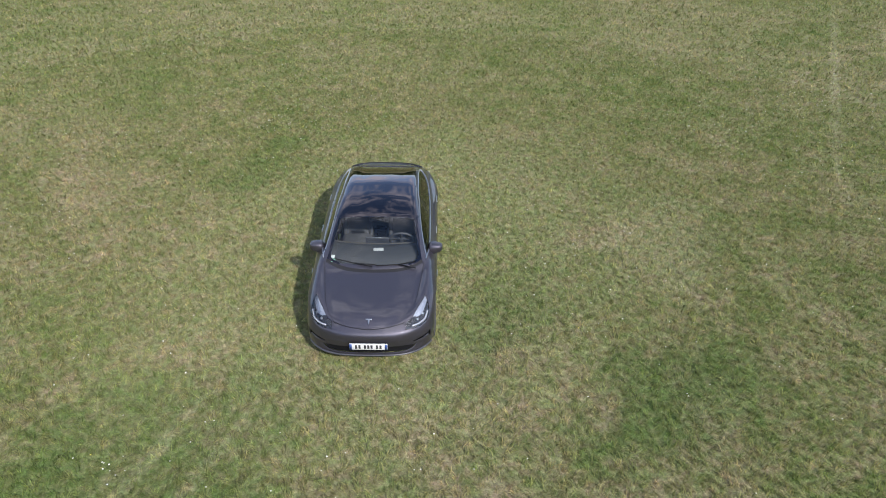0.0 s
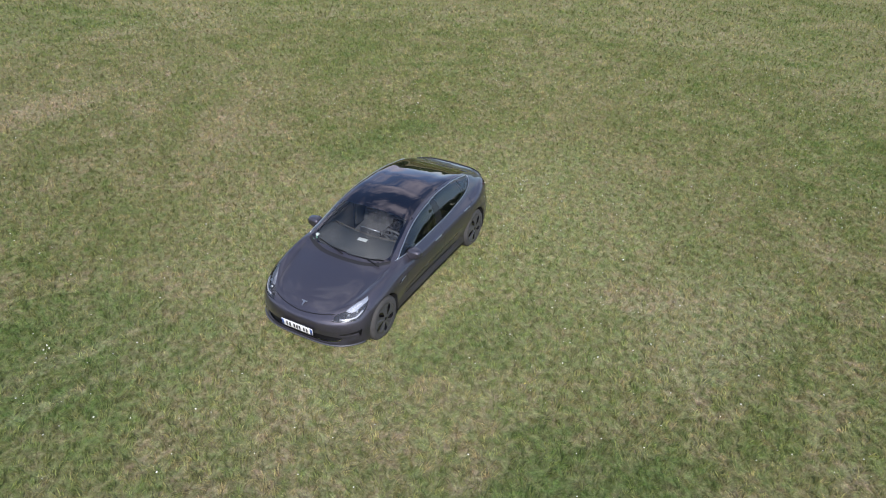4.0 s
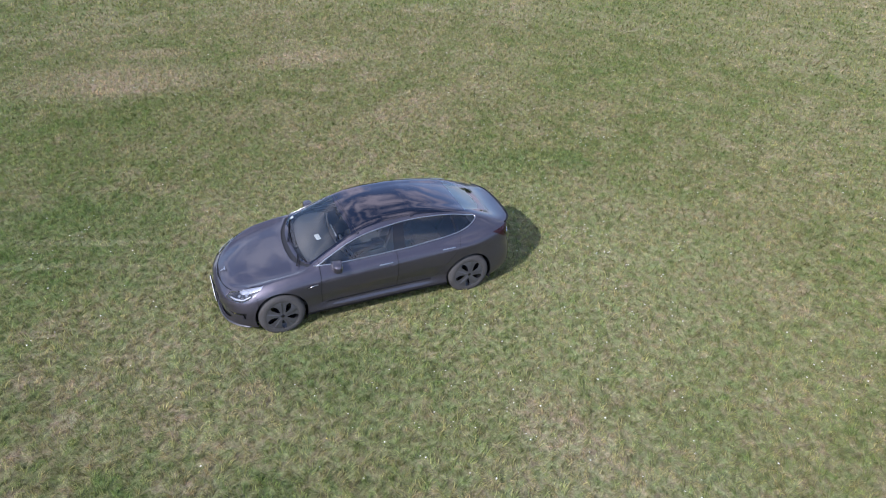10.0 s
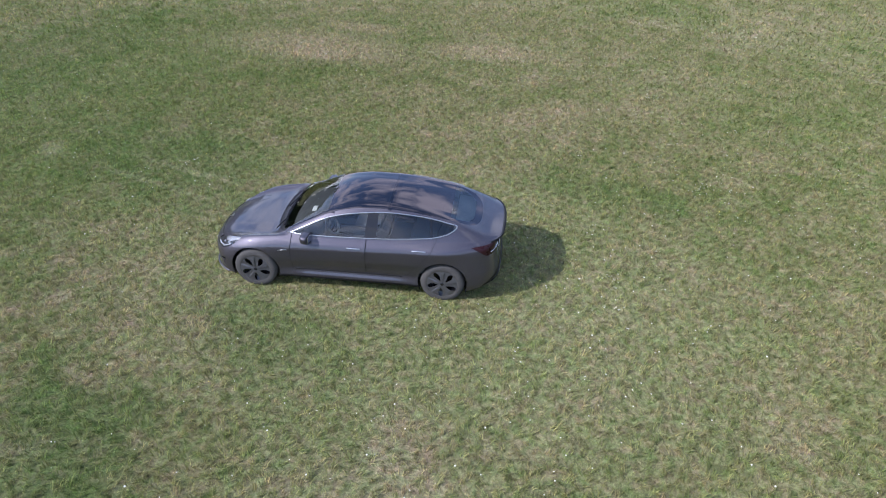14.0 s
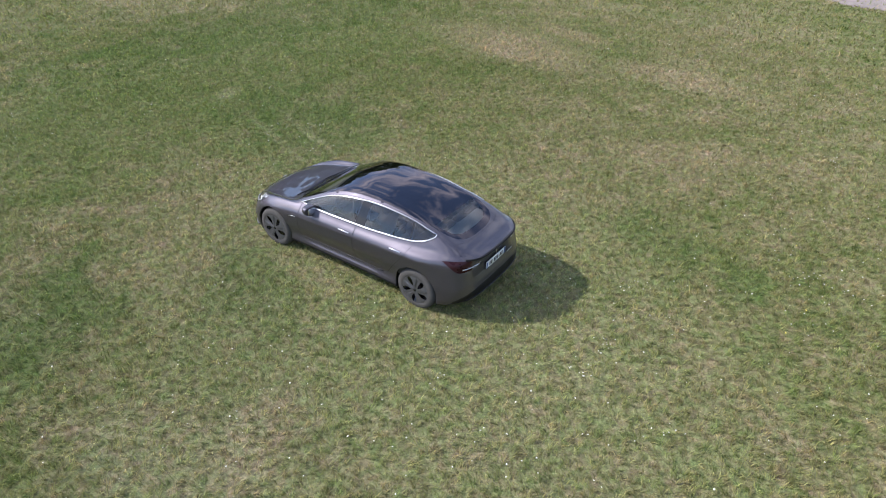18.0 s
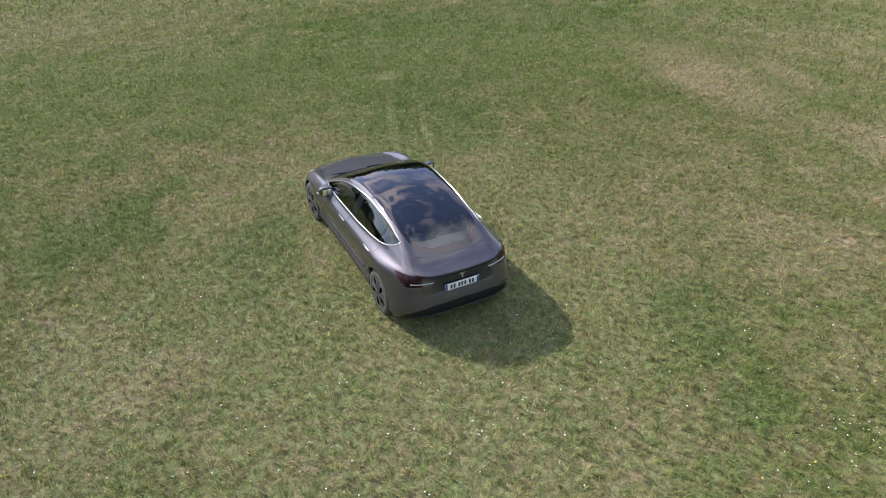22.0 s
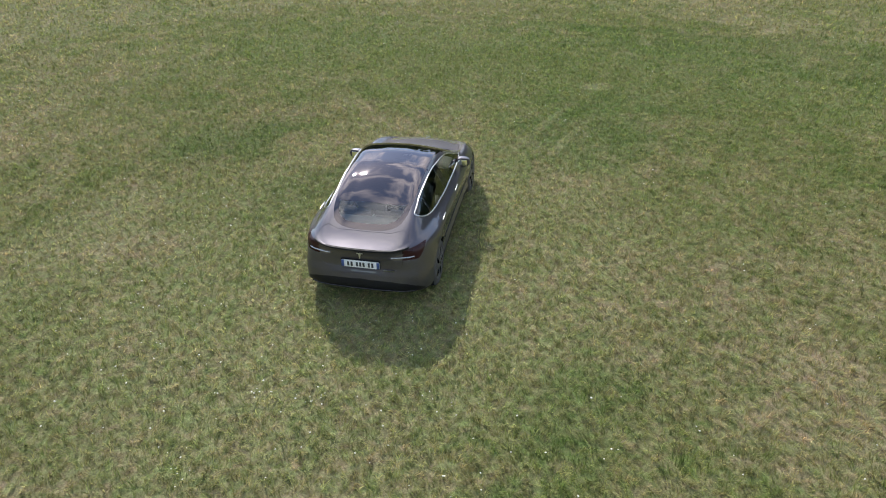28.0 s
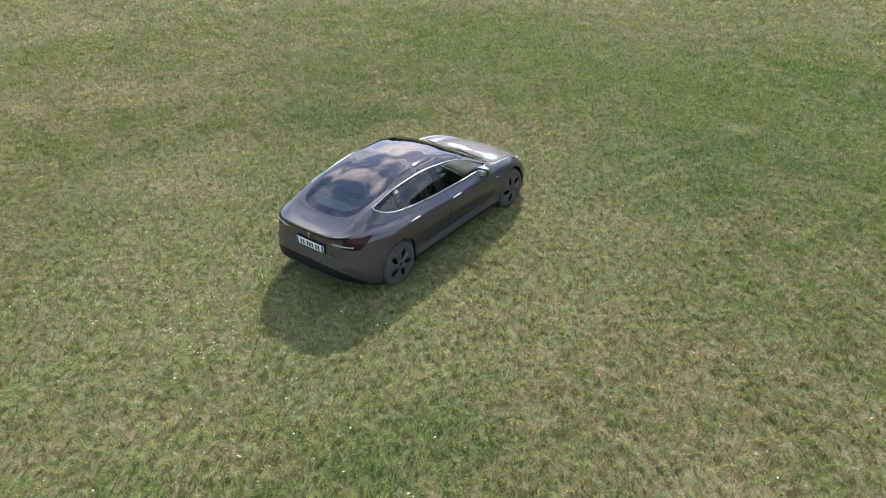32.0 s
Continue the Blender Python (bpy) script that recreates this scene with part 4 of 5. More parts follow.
        for uu in (2.5, 3.05):
            p = skin(np.array([uu]), np.array([1.52]))[0]
            bm = bmesh.new()
            bmesh.ops.create_uvsphere(bm, u_segments=14, v_segments=8, radius=.024)
            bmesh.ops.translate(bm, vec=(s * p[0] * .985, p[1] + .03, p[2] - .012), verts=bm.verts)
            part("projector", bm, M_CHROME, lamp, "round projector lens")
        tl = panel("taillight", "taillight", M_RED, car, "dark red wraparound rear lamp", side=s, inset=.002)
        t2 = panel("taillight_inner", "tail_smoke", M_SMOKE, car, "smoked inner rear lamp on the trunk lid", side=s, inset=.002)
        pts = skin(np.linspace(12.15, 13.42, 18), np.linspace(2.34, 2.42, 18))
        part("light_bar", tube([(s * p[0], p[1] + .004, p[2]) for p in pts], .008, False, 6), M_REFLECT, t2, "pale clear light bar")
        # wheel arch liner
        for cy in (-HUB_Y, HUB_Y):
            bm = bmesh.new()
            n = 40
            a0 = [bm.verts.new((s * .93, cy + .384 * math.cos(a), HUB_Z + .012 + .384 * math.sin(a))) for a in np.linspace(-.45, math.pi + .45, n)]
            a1 = [bm.verts.new((s * .58, v.co.y, v.co.z)) for v in a0]
            for v in a0:
                x, _ = surf(v.co.y, v.co.z)
                v.co.x = s * (x - .012)
            for i in range(n - 1):
                bm.faces.new((a0[i], a0[i + 1], a1[i + 1], a1[i]))
            bm.faces.new(a1)
            part("arch_liner", bm, M_SHELL, car, "black wheel arch liner")
    # underside
    part("underbody", box(1.50, 3.9, .10, pose(0, 0, .235), .03), M_SHELL, car, "black underbody tray")
    return car


def wheel_parts(s):
    """Tyre, rim cover and hub of one wheel, about its own centre; s: the side that looks outward."""
    tyre = lathe([(.226, .006), (.240, .012), (.300, .010), (.323, -.012), (.334, -.04), (.336, -.11), (.334, -.18), (.322, -.21), (.29, -.222), (.225, -.215)], 56)
    cover = bmesh.new()
    nr, na = 14, 150
    rad = [1.02 * r for r in (.0, .03, .055, .066, .078, .095, .115, .135, .152, .168, .182, .194, .206, .218, .228)]
    grid = []
    for i, r in enumerate(rad):
        row = []
        for k in range(na):
            a = 2 * math.pi * k / na
            ph = (a * 5 / (2 * math.pi)) % 1.0
            dome = .018 * (1 - (r / .26) ** 2)
            # each petal leans in towards its slot
            tilt = .012 * (ph - .5) * min(1, r / .1) * (1 if r < .2 else .2)
            row.append(cover.verts.new((.006 + dome * .5 - tilt, r * math.cos(a), r * math.sin(a))))
        grid.append(row)
    for i in range(len(rad) - 1):
        rm = (rad[i] + rad[i + 1]) / 2
        for k in range(na):
            ph = ((k + .5) * 5 / na) % 1.0
            u = (rm - .070) / (.228 - .070)
            if 0 < u < 1 and abs(ph - .5 - .12 * (u - .5)) < .180 * (4 * u * (1 - u)) ** .55:
                continue
            k2 = (k + 1) % na
            if i == 0:
                cover.faces.new((grid[0][k], grid[1][k], grid[1][k2]))
            else:
                cover.faces.new((grid[i][k], grid[i + 1][k], grid[i + 1][k2], grid[i][k2]))
    for f in cover.faces:
        f.smooth = True
    bmesh.ops.remove_doubles(cover, verts=cover.verts, dist=1e-5)
    bmesh.ops.recalc_face_normals(cover, faces=cover.faces)
    back = lathe([(.001, -.05), (.10, -.05), (.20, -.035), (.232, .002)], 40)
    cap = lathe([(.001, .021), (.018, .021), (.026, .017), (.028, .012)], 24)
    flip = Matrix.Scale(-1, 4, (1, 0, 0))
    for bm in (tyre, cover, back, cap):
        if s < 0:
            bmesh.ops.transform(bm, matrix=flip, verts=bm.verts)
            bmesh.ops.reverse_faces(bm, faces=bm.faces)
    return tyre, cover, back, cap


def build_wheels(car):
    turn = {(-1, 1): 18, (1, 1): 10, (-1, -1): 31, (1, -1): 4}
    for (fy, s), spin in turn.items():
        tyre, cover, back, cap = wheel_parts(s)
        w = new("wheel")
        w.parent = car
        w.matrix_basis = pose(s * (HUB_X - .005), fy * HUB_Y, HUB_Z, spin)
        tagged(w, "dark grey five-slot aero wheel with dusty tyre")
        part("tyre", tyre, M_TYRE, w, "dusty grey tyre")
        part("wheel_cover", cover, M_COVER, w, "grey plastic aero cover with five slots")
        part("rim", back, M_GLOSSBLACK, w)
        part("hub_cap", cap, M_GLOSSBLACK, w)


car = build_car()
build_wheels(car)
car.matrix_basis = pose(0, 0, CAR_Z)


# ---------------- fittings on the car ----------------
def shifted(bm, m):
    bmesh.ops.transform(bm, matrix=m, verts=bm.verts)
    return bm


def build_mirrors(car):
    for s in (1, -1):
        bm = bmesh.new()
        bmesh.ops.create_uvsphere(bm, u_segments=24, v_segments=16, radius=1.0)
        for v in bm.verts:
            x, y, z = (math.copysign(abs(c) ** .62, c) for c in v.co)
            y = min(y, .45)                       # flat at the glass
            taper = 1 - .22 * x                   # narrower outward
            v.co = (s * (.108 * x), .095 * y * taper, .080 * z * taper + .012 * x)
        if s < 0:
            bmesh.ops.reverse_faces(bm, faces=bm.faces)
        for f in bm.faces:
            f.smooth = True
        shell = part("door_mirror", shifted(bm, pose(s * .895, -.590, .955, 0, 0, s * -8)), M_PAINT, car, "dark grey door mirror housing")
        glass = box(.15, .006, .10, pose(s * .885, -.541, .957, 0, 0, s * -8), .003)
        part("mirror_glass", glass, M_MIRROR, shell, "silvered mirror glass")
        part("mirror_foot", box(.13, .055, .035, pose(s * .875, -.63, .950, 0, s * -22, 0), .012), M_GLOSSBLACK, shell, "black mirror foot")


def build_handles(car):
    for s in (1, -1):
        for y, z in ((.107, .853), (1.085, .893)):
            x, nrm = surf(y, z, (1.05, 3.0))
            lean = math.degrees(math.atan2(nrm[2], nrm[0]))
            bm = box(.012, .205, .018, pose(s * (x + .003), y, z, 0, s * -lean, 0), .005)
            part("door_handle", bm, M_CHROME, car, "flush satin chrome door handle")
        # side repeater behind the front wheel
        x, nrm = surf(-.985, .735, (1.05, 3.5))
        lens = box(.010, .05, .022, pose(s * (x + .002), -1.03, .731, 0, 0, 0), .004)
        rep = part("side_repeater", lens, M_GLOSSBLACK, car, "small black side camera lens")
        part("repeater_blade", tube([(s * (x + .003), -1.05, .722), (s * (x + .004), -.98, .742), (s * (surf(-.90, .752, (1.05, 3.5))[0] + .003), -.90, .752)], .006, False, 6), M_CHROME, rep, "chrome repeater blade")
        # black bar along the foot of the doors, for the seam and the crease's shade
        path = []
        for y in np.linspace(-.80, .82, 40):
            x, nrm = surf(y, .388, (1.05, 5.0))
            path.append((s * (x - .001), y, .388))
        part("door_seam_shade", tube(path, .009, False, 6), M_BLACK, car, "black bar for the seam and crease shade along the foot of the doors")
    # number plates with bars for their characters
    for y, z, tilt, face in ((-2.258, .395, 6, -1), (2.234, .718, -2, 1)):
        base = pose(0, y, z, tilt, 0, 0)
        plate = part("number_plate", box(.52, .012, .11, base, .004), M_PLATE, car, "white number plate with blue ends")
        for s in (1, -1):
            part("plate_band", box(.036, .003, .104, base @ pose(s * .240, face * .0075, 0), 0), M_BLUE, plate, "blue end band")
        for i, (cx, w) in enumerate(((-.165, .028), (-.118, .028), (-.045, .028), (0, .028), (.045, .028), (.118, .028), (.165, .028))):
            part("plate_bar", box(w, .003, .068, base @ pose(cx, face * .0075, 0), 0), M_INK, plate)
        part("plate_holder", box(.535, .012, .125, base @ pose(0, face * -.008, 0), .004), M_BLACK, plate, "black plate holder")
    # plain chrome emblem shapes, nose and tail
    for y, z, tilt in ((-2.085, .690, -62), (2.240, .855, -8)):
        m = pose(0, y, z, tilt, 0, 0 if y < 0 else 180)
        bar = box(.085, .006, .014, m @ pose(0, 0, .032), .002)
        stem = bmesh.new()
        vs = [stem.verts.new(m @ Vector(c)) for c in ((-.016, -.003, .024), (.016, -.003, .024), (.004, -.003, -.04), (-.004, -.003, -.04),
                                                      (-.016, .003, .024), (.016, .003, .024), (.004, .003, -.04), (-.004, .003, -.04))]
        for f in ((0, 1, 2, 3), (7, 6, 5, 4), (0, 4, 5, 1), (1, 5, 6, 2), (2, 6, 7, 3), (3, 7, 4, 0)):
            stem.faces.new([vs[i] for i in f])
        part("emblem", join(bar, stem), M_CHROME, car, "small chrome emblem")
    part("model_badge", box(.145, .006, .020, pose(-.385, 2.236, .655, -8, 0, 3), .001), M_CHROME, car, "slim chrome badge bar")
    # black lip under the trailing edge of the boot, with the shade there put in
    pts = skin(np.linspace(12.1, 15, 26), np.full(26, 1.10))
    pts = [(p[0], p[1] + .006, p[2]) for p in pts]
    part("spoiler_lip_shade", tube([(-x, y, z) for x, y, z in pts] + pts[::-1][1:], .014, False, 6), M_BLACK, car, "black spoiler lip with the shade under it put in")
    # added black bar that draws the dark gap at the front of the hood
    pts = skin(np.linspace(0, 1.74, 20), np.full(20, 1.0))
    part("hood_gap_line", tube([(-x, y, z) for x, y, z in pts[::-1]] + [tuple(p) for p in pts[1:]], .0055, False, 6), M_BLACK, car, "black bar drawing the dark gap along the hood's front")
    # lower front lip
    pts = skin(np.linspace(0, 3.4, 26), np.full(26, 4.85))
    pts = [(p[0], p[1] - .012, p[2]) for p in pts]
    part("front_lip", tube([(-x, y, z) for x, y, z in pts[::-1]] + pts[1:], .014, False, 6), M_COVER, car, "dark grey front chin lip")
    # thin edge under the rear valance
    pts = skin(np.linspace(12.3, 15, 26), np.full(26, 4.9))
    pts = [(p[0], p[1] + .004, p[2]) for p in pts]
    part("valance_edge", tube([(-x, y, z) for x, y, z in pts] + pts[::-1][1:], .010, False, 6), M_GLOSSBLACK, car, "slim black edge of the rear valance")
    # wipers and cowl
    for pts in (((.60, -.985), (.35, -1.05), (.03, -1.075)), ((.02, -1.06), (-.28, -1.04), (-.58, -.965))):
        path = []
        for k in np.linspace(0, 2, 13):
            i = min(int(k), 1)
            x = pts[i][0] + (pts[i + 1][0] - pts[i][0]) * (k - i)
            y = pts[i][1] + (pts[i + 1][1] - pts[i][1]) * (k - i)
            path.append((x, y, top_z(x, y)[0] + .012))
        w = part("wiper", tube(path, .0065, False, 6), M_BLACK, car, "black wiper blade resting at the screen base")
        a = Vector(path[6])
        part("wiper_arm", tube([a, a + Vector((.16, -.045, -.004)), a + Vector((.26, -.07, -.012))], .010, False, 6), M_BLACK, w)
    # stickers inside the screen
    for x, y, mt, lab in ((-.612, -.918, M_STICKER, "white paper screen sticker"), (-.600, -.975, M_LEAF, "pale green round screen sticker")):
        z, n = top_z(x, y)
        q = Vector(n).to_track_quat("Z", "Y").to_matrix().to_4x4()
        part("screen_sticker", box(.055, .055, .003, Matrix.Translation((x, y, z - .008)) @ q, .001), mt, car, lab)


M_MIRROR = simple("mirror silver", (0.85, 0.86, 0.87), 0.05, 1.0, grain=20, vary=0.02, bump=0.0)


def build_cabin(car):
    part("cabin_floor", box(1.45, 2.9, .06, pose(0, .35, .31), .02), M_DASH, car, "black carpet cabin floor")
    # dashboard: a lofted shelf with its pale strip
    bm = bmesh.new()
    prof = [(-.97, .84), (-.93, .905), (-.80, .945), (-.62, .952), (-.50, .935), (-.45, .89), (-.47, .82), (-.60, .62)]
    rings = []
    for x in np.linspace(-.70, .70, 15):
        bow = .10 * (x / .70) ** 2
        rings.append([bm.verts.new((x, y + bow, z - .01 * (x / .7) ** 2)) for y, z in prof])
    for a, b in zip(rings, rings[1:]):
        for i in range(len(prof) - 1):
            f = bm.faces.new((a[i], b[i], b[i + 1], a[i + 1]))
            f.smooth = True
    bmesh.ops.recalc_face_normals(bm, faces=bm.faces)
    dash = part("dashboard", bm, M_DASH, car, "dark grey dashboard")
    part("dash_strip", tube([(x, -.447 + .10 * (x / .7) ** 2, .915 - .01 * (x / .7) ** 2) for x in np.linspace(-.68, .68, 15)], .014, False, 6), M_WOOD, dash, "pale wood dash strip")
    scr = part("touch_screen", box(.37, .018, .22, pose(.01, -.435, .90, -14, 0, 0), .008), M_SCREEN, car, "dark landscape touch screen")
    part("screen_back", box(.36, .010, .21, pose(.01, -.450, .903, -14, 0, 0), .006), M_LAMPBLACK, scr, "dark back of the screen")
    part("screen_edge", tube([(-.17, -.428, 1.008), (.19, -.428, 1.008)], .007, False, 6), M_REFLECT, scr, "bright upper screen edge")
    # steering wheel
    n = 28
    m = pose(.37, -.33, .93, -62, 0, 0)
    rim = tube([m @ Vector((.18 * math.cos(2 * math.pi * k / n), .18 * math.sin(2 * math.pi * k / n), 0)) for k in range(n)], .016, True, 8)
    wheel = part("steering_wheel", rim, M_SEAT, car, "black leather steering wheel")
    part("steering_hub", join(box(.13, .10, .04, m, .02), box(.34, .035, .02, m, .008), box(.035, .17, .02, m @ pose(0, -.085, 0), .008)), M_DASH, wheel)
    part("steering_column", tube([m @ Vector((0, 0, -.02)), m @ Vector((0, 0, -.25))], .035, False, 10), M_DASH, wheel)
    # front seats
    for s in (1, -1):
        x = s * .37
        seat = part("front_seat", box(.50, .52, .16, pose(x, .14, .53, 6, 0, 0), .06, 3), M_SEAT, car, "black leather front seat")
        part("backrest", join(box(.46, .13, .60, pose(x, .49, .84, -20, 0, 0), .05, 3), box(.07, .16, .46, pose(x - .21, .45, .80, -20, 0, 0), .03, 3), box(.07, .16, .46, pose(x + .21, .45, .80, -20, 0, 0), .03, 3)), M_SEAT, seat)
        part("headrest", box(.27, .09, .19, pose(x, .60, 1.19, -14, 0, 0), .035, 3), M_SEAT, seat)
        part("seat_base", box(.42, .46, .16, pose(x, .14, .40), .03), M_DASH, seat)
        part("seat_belt", tube([(s * .66, .42, 1.16), (s * .62, .40, .90), (s * .60, .36, .60)], .022, False, 6, .3), M_DASH, car, "black seat belt")
        part("door_card", box(.05, 1.08, .50, pose(s * .80, -.27, .66), .02), M_DASH, car, "black inner door lining")
        part("door_card", box(.05, .85, .50, pose(s * .80, .78, .68), .02), M_DASH, car, "black inner door lining")
    part("centre_console", join(box(.22, .95, .18, pose(0, .05, .53), .04, 3), box(.20, .36, .05, pose(0, .36, .645), .02)), M_GLOSSBLACK, car, "gloss black centre console")
    part("rear_view_mirror", box(.22, .03, .065, pose(0, -.345, 1.285, -10, 0, 0), .012), M_BLACK, car, "black rear view mirror")
    bench = part("rear_bench", box(1.26, .50, .17, pose(0, 1.08, .53, 5, 0, 0), .06, 3), M_SEAT, car, "black leather rear bench")
    for s in (1, -1):
        part("backrest", box(.62, .13, .60, pose(s * .315, 1.40, .83, -22, 0, 0), .05, 3), M_SEAT, bench)
        part("headrest", box(.24, .08, .14, pose(s * .36, 1.505, 1.10, -16, 0, 0), .03, 3), M_SEAT, bench)
    part("parcel_shelf", box(1.08, .42, .03, pose(0, 1.69, 1.035, -4, 0, 0), .012), M_SHELF, car, "pale grey rear parcel shelf")


build_mirrors(car)
build_handles(car)
build_cabin(car)


# ---------------- the gravel path and loose stones ----------------
def build_path():
    edge = [(-9, -29), (-6, -25), (-3.5, -22.2), (-1.5, -20.97), (0, -20.75), (2, -20.6), (4, -20.35), (6, -20.2), (8, -20.2), (10, -20.3), (13, -20.8)]
    rng = random.Random(4)
    bm = bmesh.new()
    rows = []
    ys = np.arange(-9, 13.01, .12)
    xs = pchip(edge, ys)
    for y, x in zip(ys, xs):
        w = rng.uniform(-.10, .10) + .10 * math.sin(y * 2.9) * math.sin(y * 1.3)
        rows.append([bm.verts.new((x + w, y, -.012)), bm.verts.new((x + w - .06, y, .03)), bm.verts.new((x - 1.5, y, .05 + rng.uniform(-.01, .01))),
                     bm.verts.new((x - 3.0, y, .03)), bm.verts.new((x - 3.1 - w, y, -.012))])
    for a, b in zip(rows, rows[1:]):
        for i in range(4):
            f = bm.faces.new((a[i], b[i], b[i + 1], a[i + 1]))
            f.smooth = True
    bmesh.ops.recalc_face_normals(bm, faces=bm.faces)
    me = bpy.data.meshes.new("path")
    bm.to_mesh(me)
    bm.free()
    me.materials.append(M_GRAVEL)
    tagged(new("gravel_path", me), "pale pinkish crushed gravel path at the meadow edge", "path", kind="structure")
    for x, y, r in ((-20.65, 4.9, .10), (-20.5, 5.7, .07), (-21.0, 1.05, .09), (-20.7, 3.4, .06)):
        bm = bmesh.new()
        bmesh.ops.create_icosphere(bm, subdivisions=2, radius=r)
        for v in bm.verts:
            v.co *= 1 + .25 * noise.noise(v.co * 9 + Vector((x, y, 0)))
            v.co.z *= .6
        bmesh.ops.translate(bm, vec=(x, y, .04 + r * .35), verts=bm.verts)
        me = bpy.data.meshes.new("stone")
        bm.to_mesh(me)
        bm.free()
        me.materials.append(M_STONE)
        tagged(new("stone", me), "grey field stone on the edge of the gravel path", "stone", "stones by the path")


build_path()


# ---------------- woods round the meadow ----------------
def build_woods():
    """A loose belt of trees at the meadow's far edges, taller and nearer on one side. Out of view, shaped for the car's
    reflections.
    """
    rng = np.random.default_rng(21)
    oct_v = np.array([(1, 0, 0), (-1, 0, 0), (0, 1, 0), (0, -1, 0), (0, 0, 1), (0, 0, -1)], float)
    oct_f = np.array([(0, 2, 4), (2, 1, 4), (1, 3, 4), (3, 0, 4), (2, 0, 5), (1, 2, 5), (3, 1, 5), (0, 3, 5)])
    crown_v, crown_f, trunk_v, trunk_f = [], [], [], []
    base = 0
    for k in range(250):
        a = 2 * math.pi * k / 250 + rng.uniform(-.02, .02)
        side = max(0.0, math.cos(a - 4.25))
        r = 105 - 45 * side + rng.uniform(-8, 10)
        tall = (8.5 + 6.5 * side) * rng.uniform(.7, 1.25)
        if 3.0 < a < 3.72:
            continue                              # left open towards the path, so the windscreen mirrors sky
        x, y = r * math.cos(a), r * math.sin(a)
        w = tall * rng.uniform(.30, .42)
        n0 = len(trunk_v)
        for z, rr in ((-.1, .32), (tall * .3, .24), (tall * .75, .08)):
            for j in range(6):
                trunk_v.append((x + rr * math.cos(j * 1.047), y + rr * math.sin(j * 1.047), z))
        for lev in range(2):
            for j in range(6):
                q = n0 + lev * 6 + j
                q2 = n0 + lev * 6 + (j + 1) % 6
                trunk_f.append((q, q2, q2 + 6, q + 6))
        m = 90
        d = rng.normal(0, 1, (m, 3))
        d /= np.linalg.norm(d, axis=1)[:, None]
        d *= rng.uniform(.45, 1.0, m)[:, None] ** .5
        ctr = np.array((x, y, tall * .50)) + d * (w, w, tall * .50) + rng.normal(0, .25, (m, 3))
        size = rng.uniform(.6, 1.5, m)[:, None, None] * rng.uniform(.6, 1.2, (m, 6, 1))
        v = ctr[:, None] + oct_v[None] * size
        crown_v.append(v.reshape(-1, 3))
        crown_f.append((oct_f[None] + (base + np.arange(m) * 6)[:, None, None]).reshape(-1, 3))
        base += m * 6
    for name, v, f, mat, label in (("woodland_crowns", np.concatenate(crown_v).tolist(), np.concatenate(crown_f).tolist(), M_FOLIAGE, "dark green leafy crowns of the far woods"),
                                   ("woodland_trunks", trunk_v, trunk_f, M_BARK, "grey brown trunks of the far woods")):
        ob = new(name, mesh_from(name, v, f))
        ob.data.materials.append(mat)
        tagged(ob, label, "woods", kind="stuff")


build_woods()


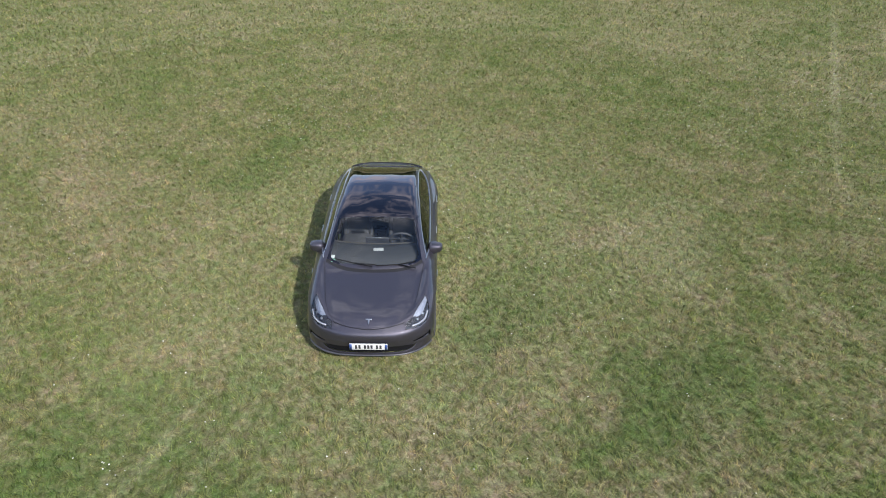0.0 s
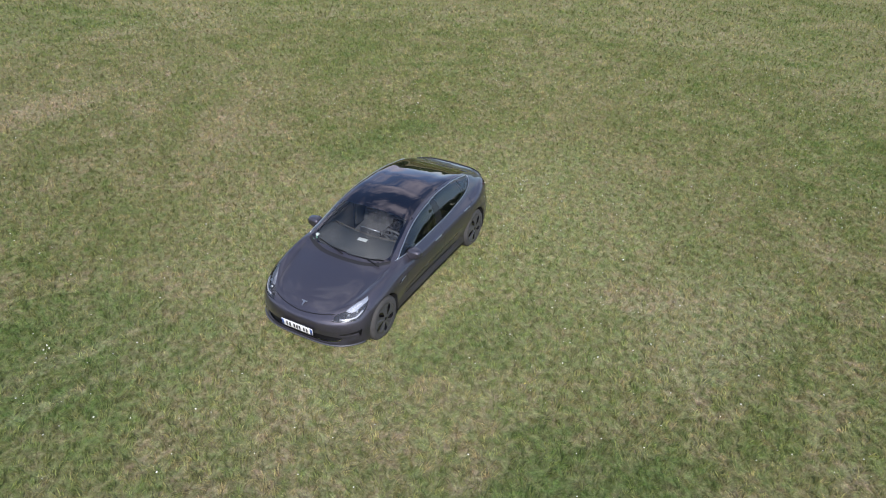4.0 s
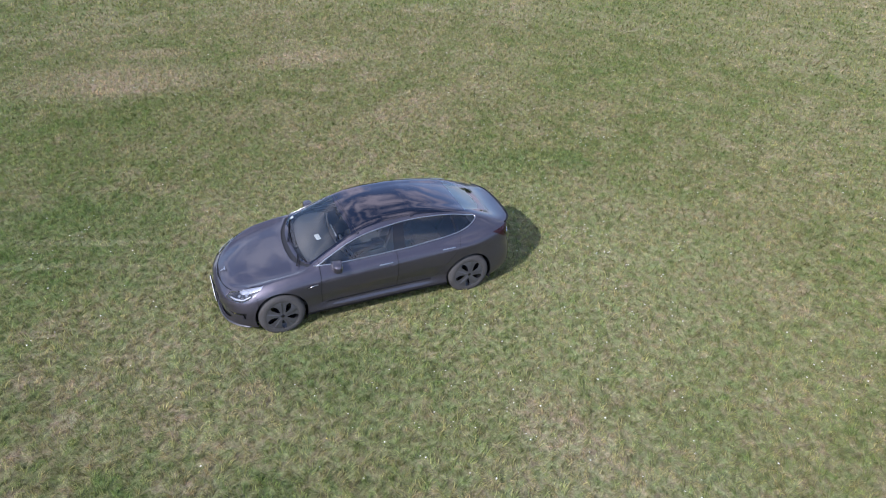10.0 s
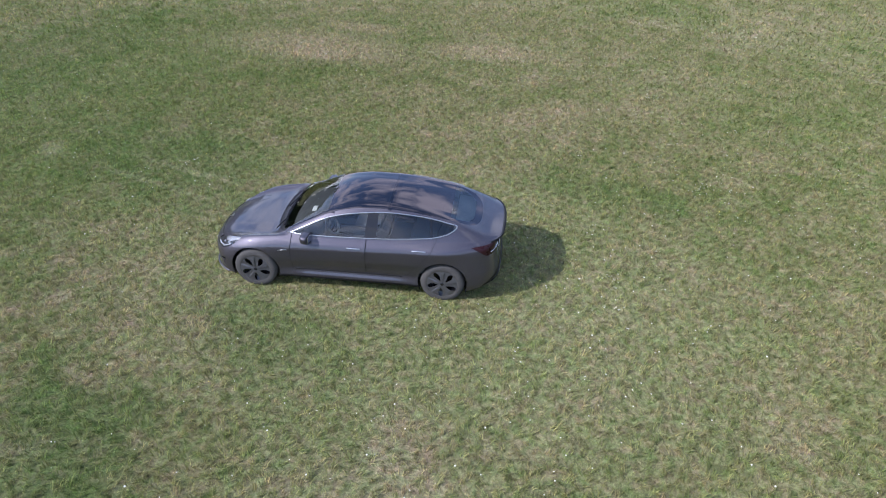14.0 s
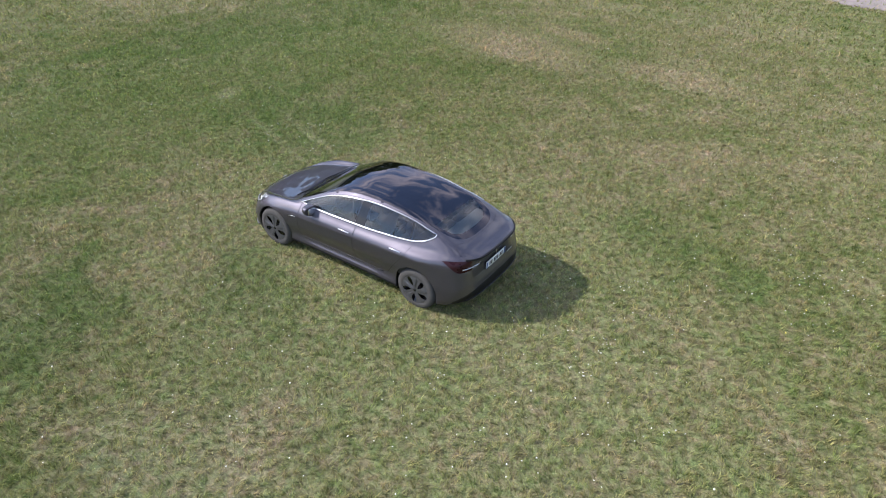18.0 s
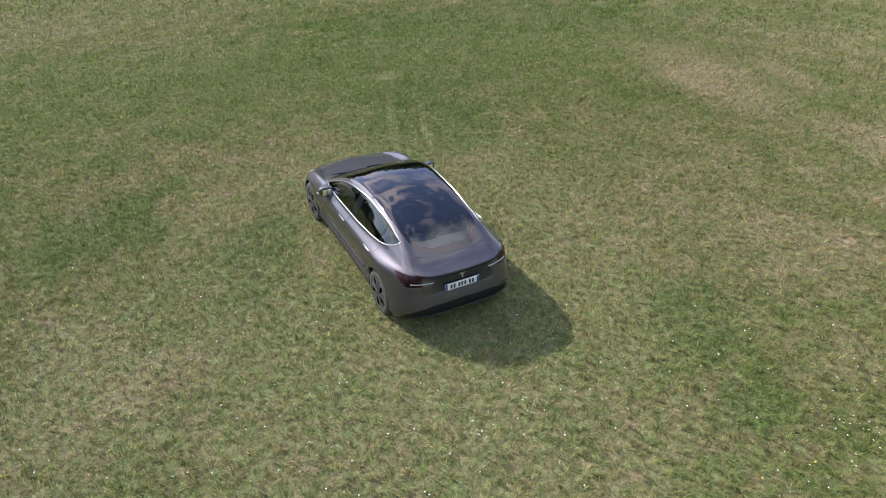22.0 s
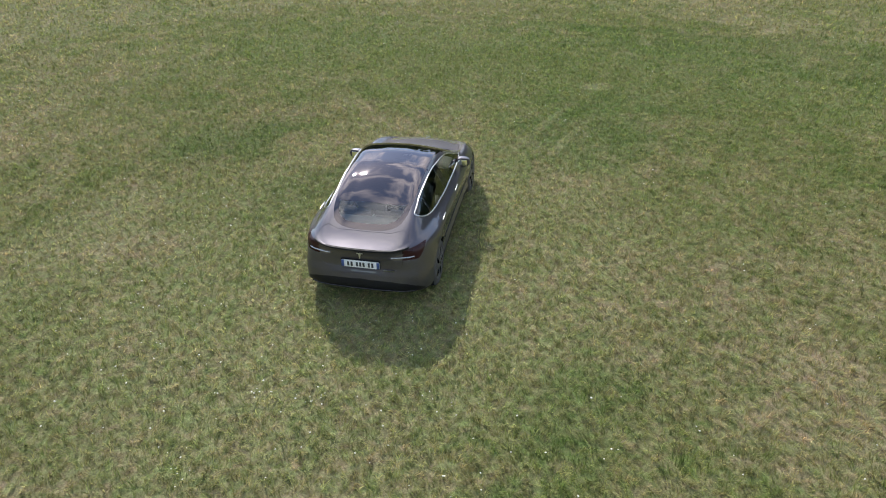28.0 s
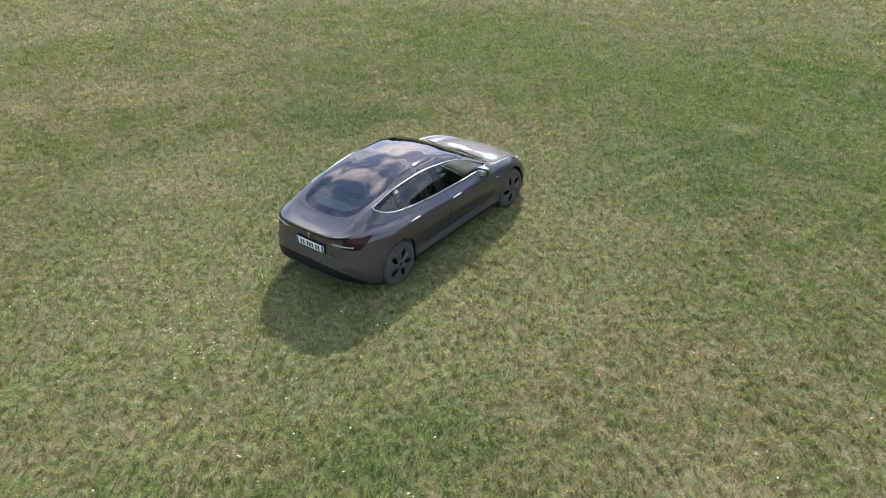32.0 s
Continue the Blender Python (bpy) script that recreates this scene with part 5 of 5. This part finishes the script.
# ---------------- daisies and dandelions ----------------
def build_flowers(name, mat, places, size, seed, label):
    rng = np.random.default_rng(seed)
    n = len(places)
    k = 7
    r = size * rng.uniform(.6, 1.25, n)
    ang = np.linspace(0, 2 * np.pi, k, endpoint=False)[None] + rng.uniform(0, 6, n)[:, None]
    ctr = np.stack([places[:, 0], places[:, 1], lie(places[:, 0], places[:, 1]) + rng.uniform(.030, .060, n)], 1)
    tx, ty = rng.uniform(-.35, .35, n), rng.uniform(-.35, .35, n)
    ring = np.empty((n, k, 3))
    ring[:, :, 0] = ctr[:, None, 0] + r[:, None] * np.cos(ang)
    ring[:, :, 1] = ctr[:, None, 1] + r[:, None] * np.sin(ang)
    ring[:, :, 2] = ctr[:, None, 2] + r[:, None] * (tx[:, None] * np.cos(ang) + ty[:, None] * np.sin(ang)) - .002
    top = ctr + np.array((0, 0, .005))
    foot = ctr - np.array((0, 0, .012))
    v = np.concatenate([ring, top[:, None], foot[:, None]], 1).reshape(-1, 3)
    faces = []
    for i in range(n):
        b = i * (k + 2)
        for j in range(k):
            a, c = b + j, b + (j + 1) % k
            faces += [(a, c, b + k), (c, a, b + k + 1)]
    ob = new(name, mesh_from(name, v.tolist(), faces))
    ob.data.materials.append(mat)
    tagged(ob, label, "flowers", kind="stuff")


def flower_places(n, seed, reach=17.0, gather=.55, clumps=True):
    """Loose drifts of flowers, thicker here and there."""
    rng = np.random.default_rng(seed)
    r = reach * np.sqrt(rng.uniform(0, 1, n * 7))
    a = rng.uniform(0, 2 * np.pi, n * 7)
    x, y = r * np.cos(a), r * np.sin(a)
    d = .5 + .5 * np.sin(.55 * x + 1.2 * np.sin(.4 * y)) * np.sin(.5 * y + .7)
    d = d * (.30 + .70 / (1 + np.exp(-(y + .3 * x - .5) * .8)))
    keep = rng.uniform(0, 1, n * 7) < d ** 1.5 * (1 - gather) + .14 * d + .03
    keep &= ~((np.abs(x) < .95) & (np.abs(y) < 2.3))
    p = np.stack([x, y], 1)[keep][:n]
    # tight clumps
    for cx, cy, m, s in () if not clumps else ((.66, 4.06, 10, .12), (.10, 4.08, 12, .10), (-3.11, 6.04, 12, .12), (-7.6, 5.55, 16, .16), (-2.8, -4.05, 9, .10), (-1.47, 3.98, 6, .10), (1.12, 5.3, 7, .1), (-3.2, 6.5, 8, .2)):
        p = np.concatenate([p, rng.normal(0, s, (m, 2)) + (cx, cy)])
    return p


build_flowers("daisies", M_PETAL, flower_places(2800, 3), .0095, 5, "small white daisies scattered through the grass")
build_flowers("dandelions", M_YELLOW, flower_places(60, 8, clumps=False), .011, 6, "few small yellow dandelions in the grass")


def build_paper():
    bm = box(.15, .07, .006, pose(.04, -.68, .960 + CAR_Z, 4, 0, 3), .002)
    me = bpy.data.meshes.new("paper")
    bm.to_mesh(me)
    bm.free()
    me.materials.append(M_STICKER)
    tagged(new("paper_slip", me), "white paper slip lying on the car's dashboard", "paper")


build_paper()
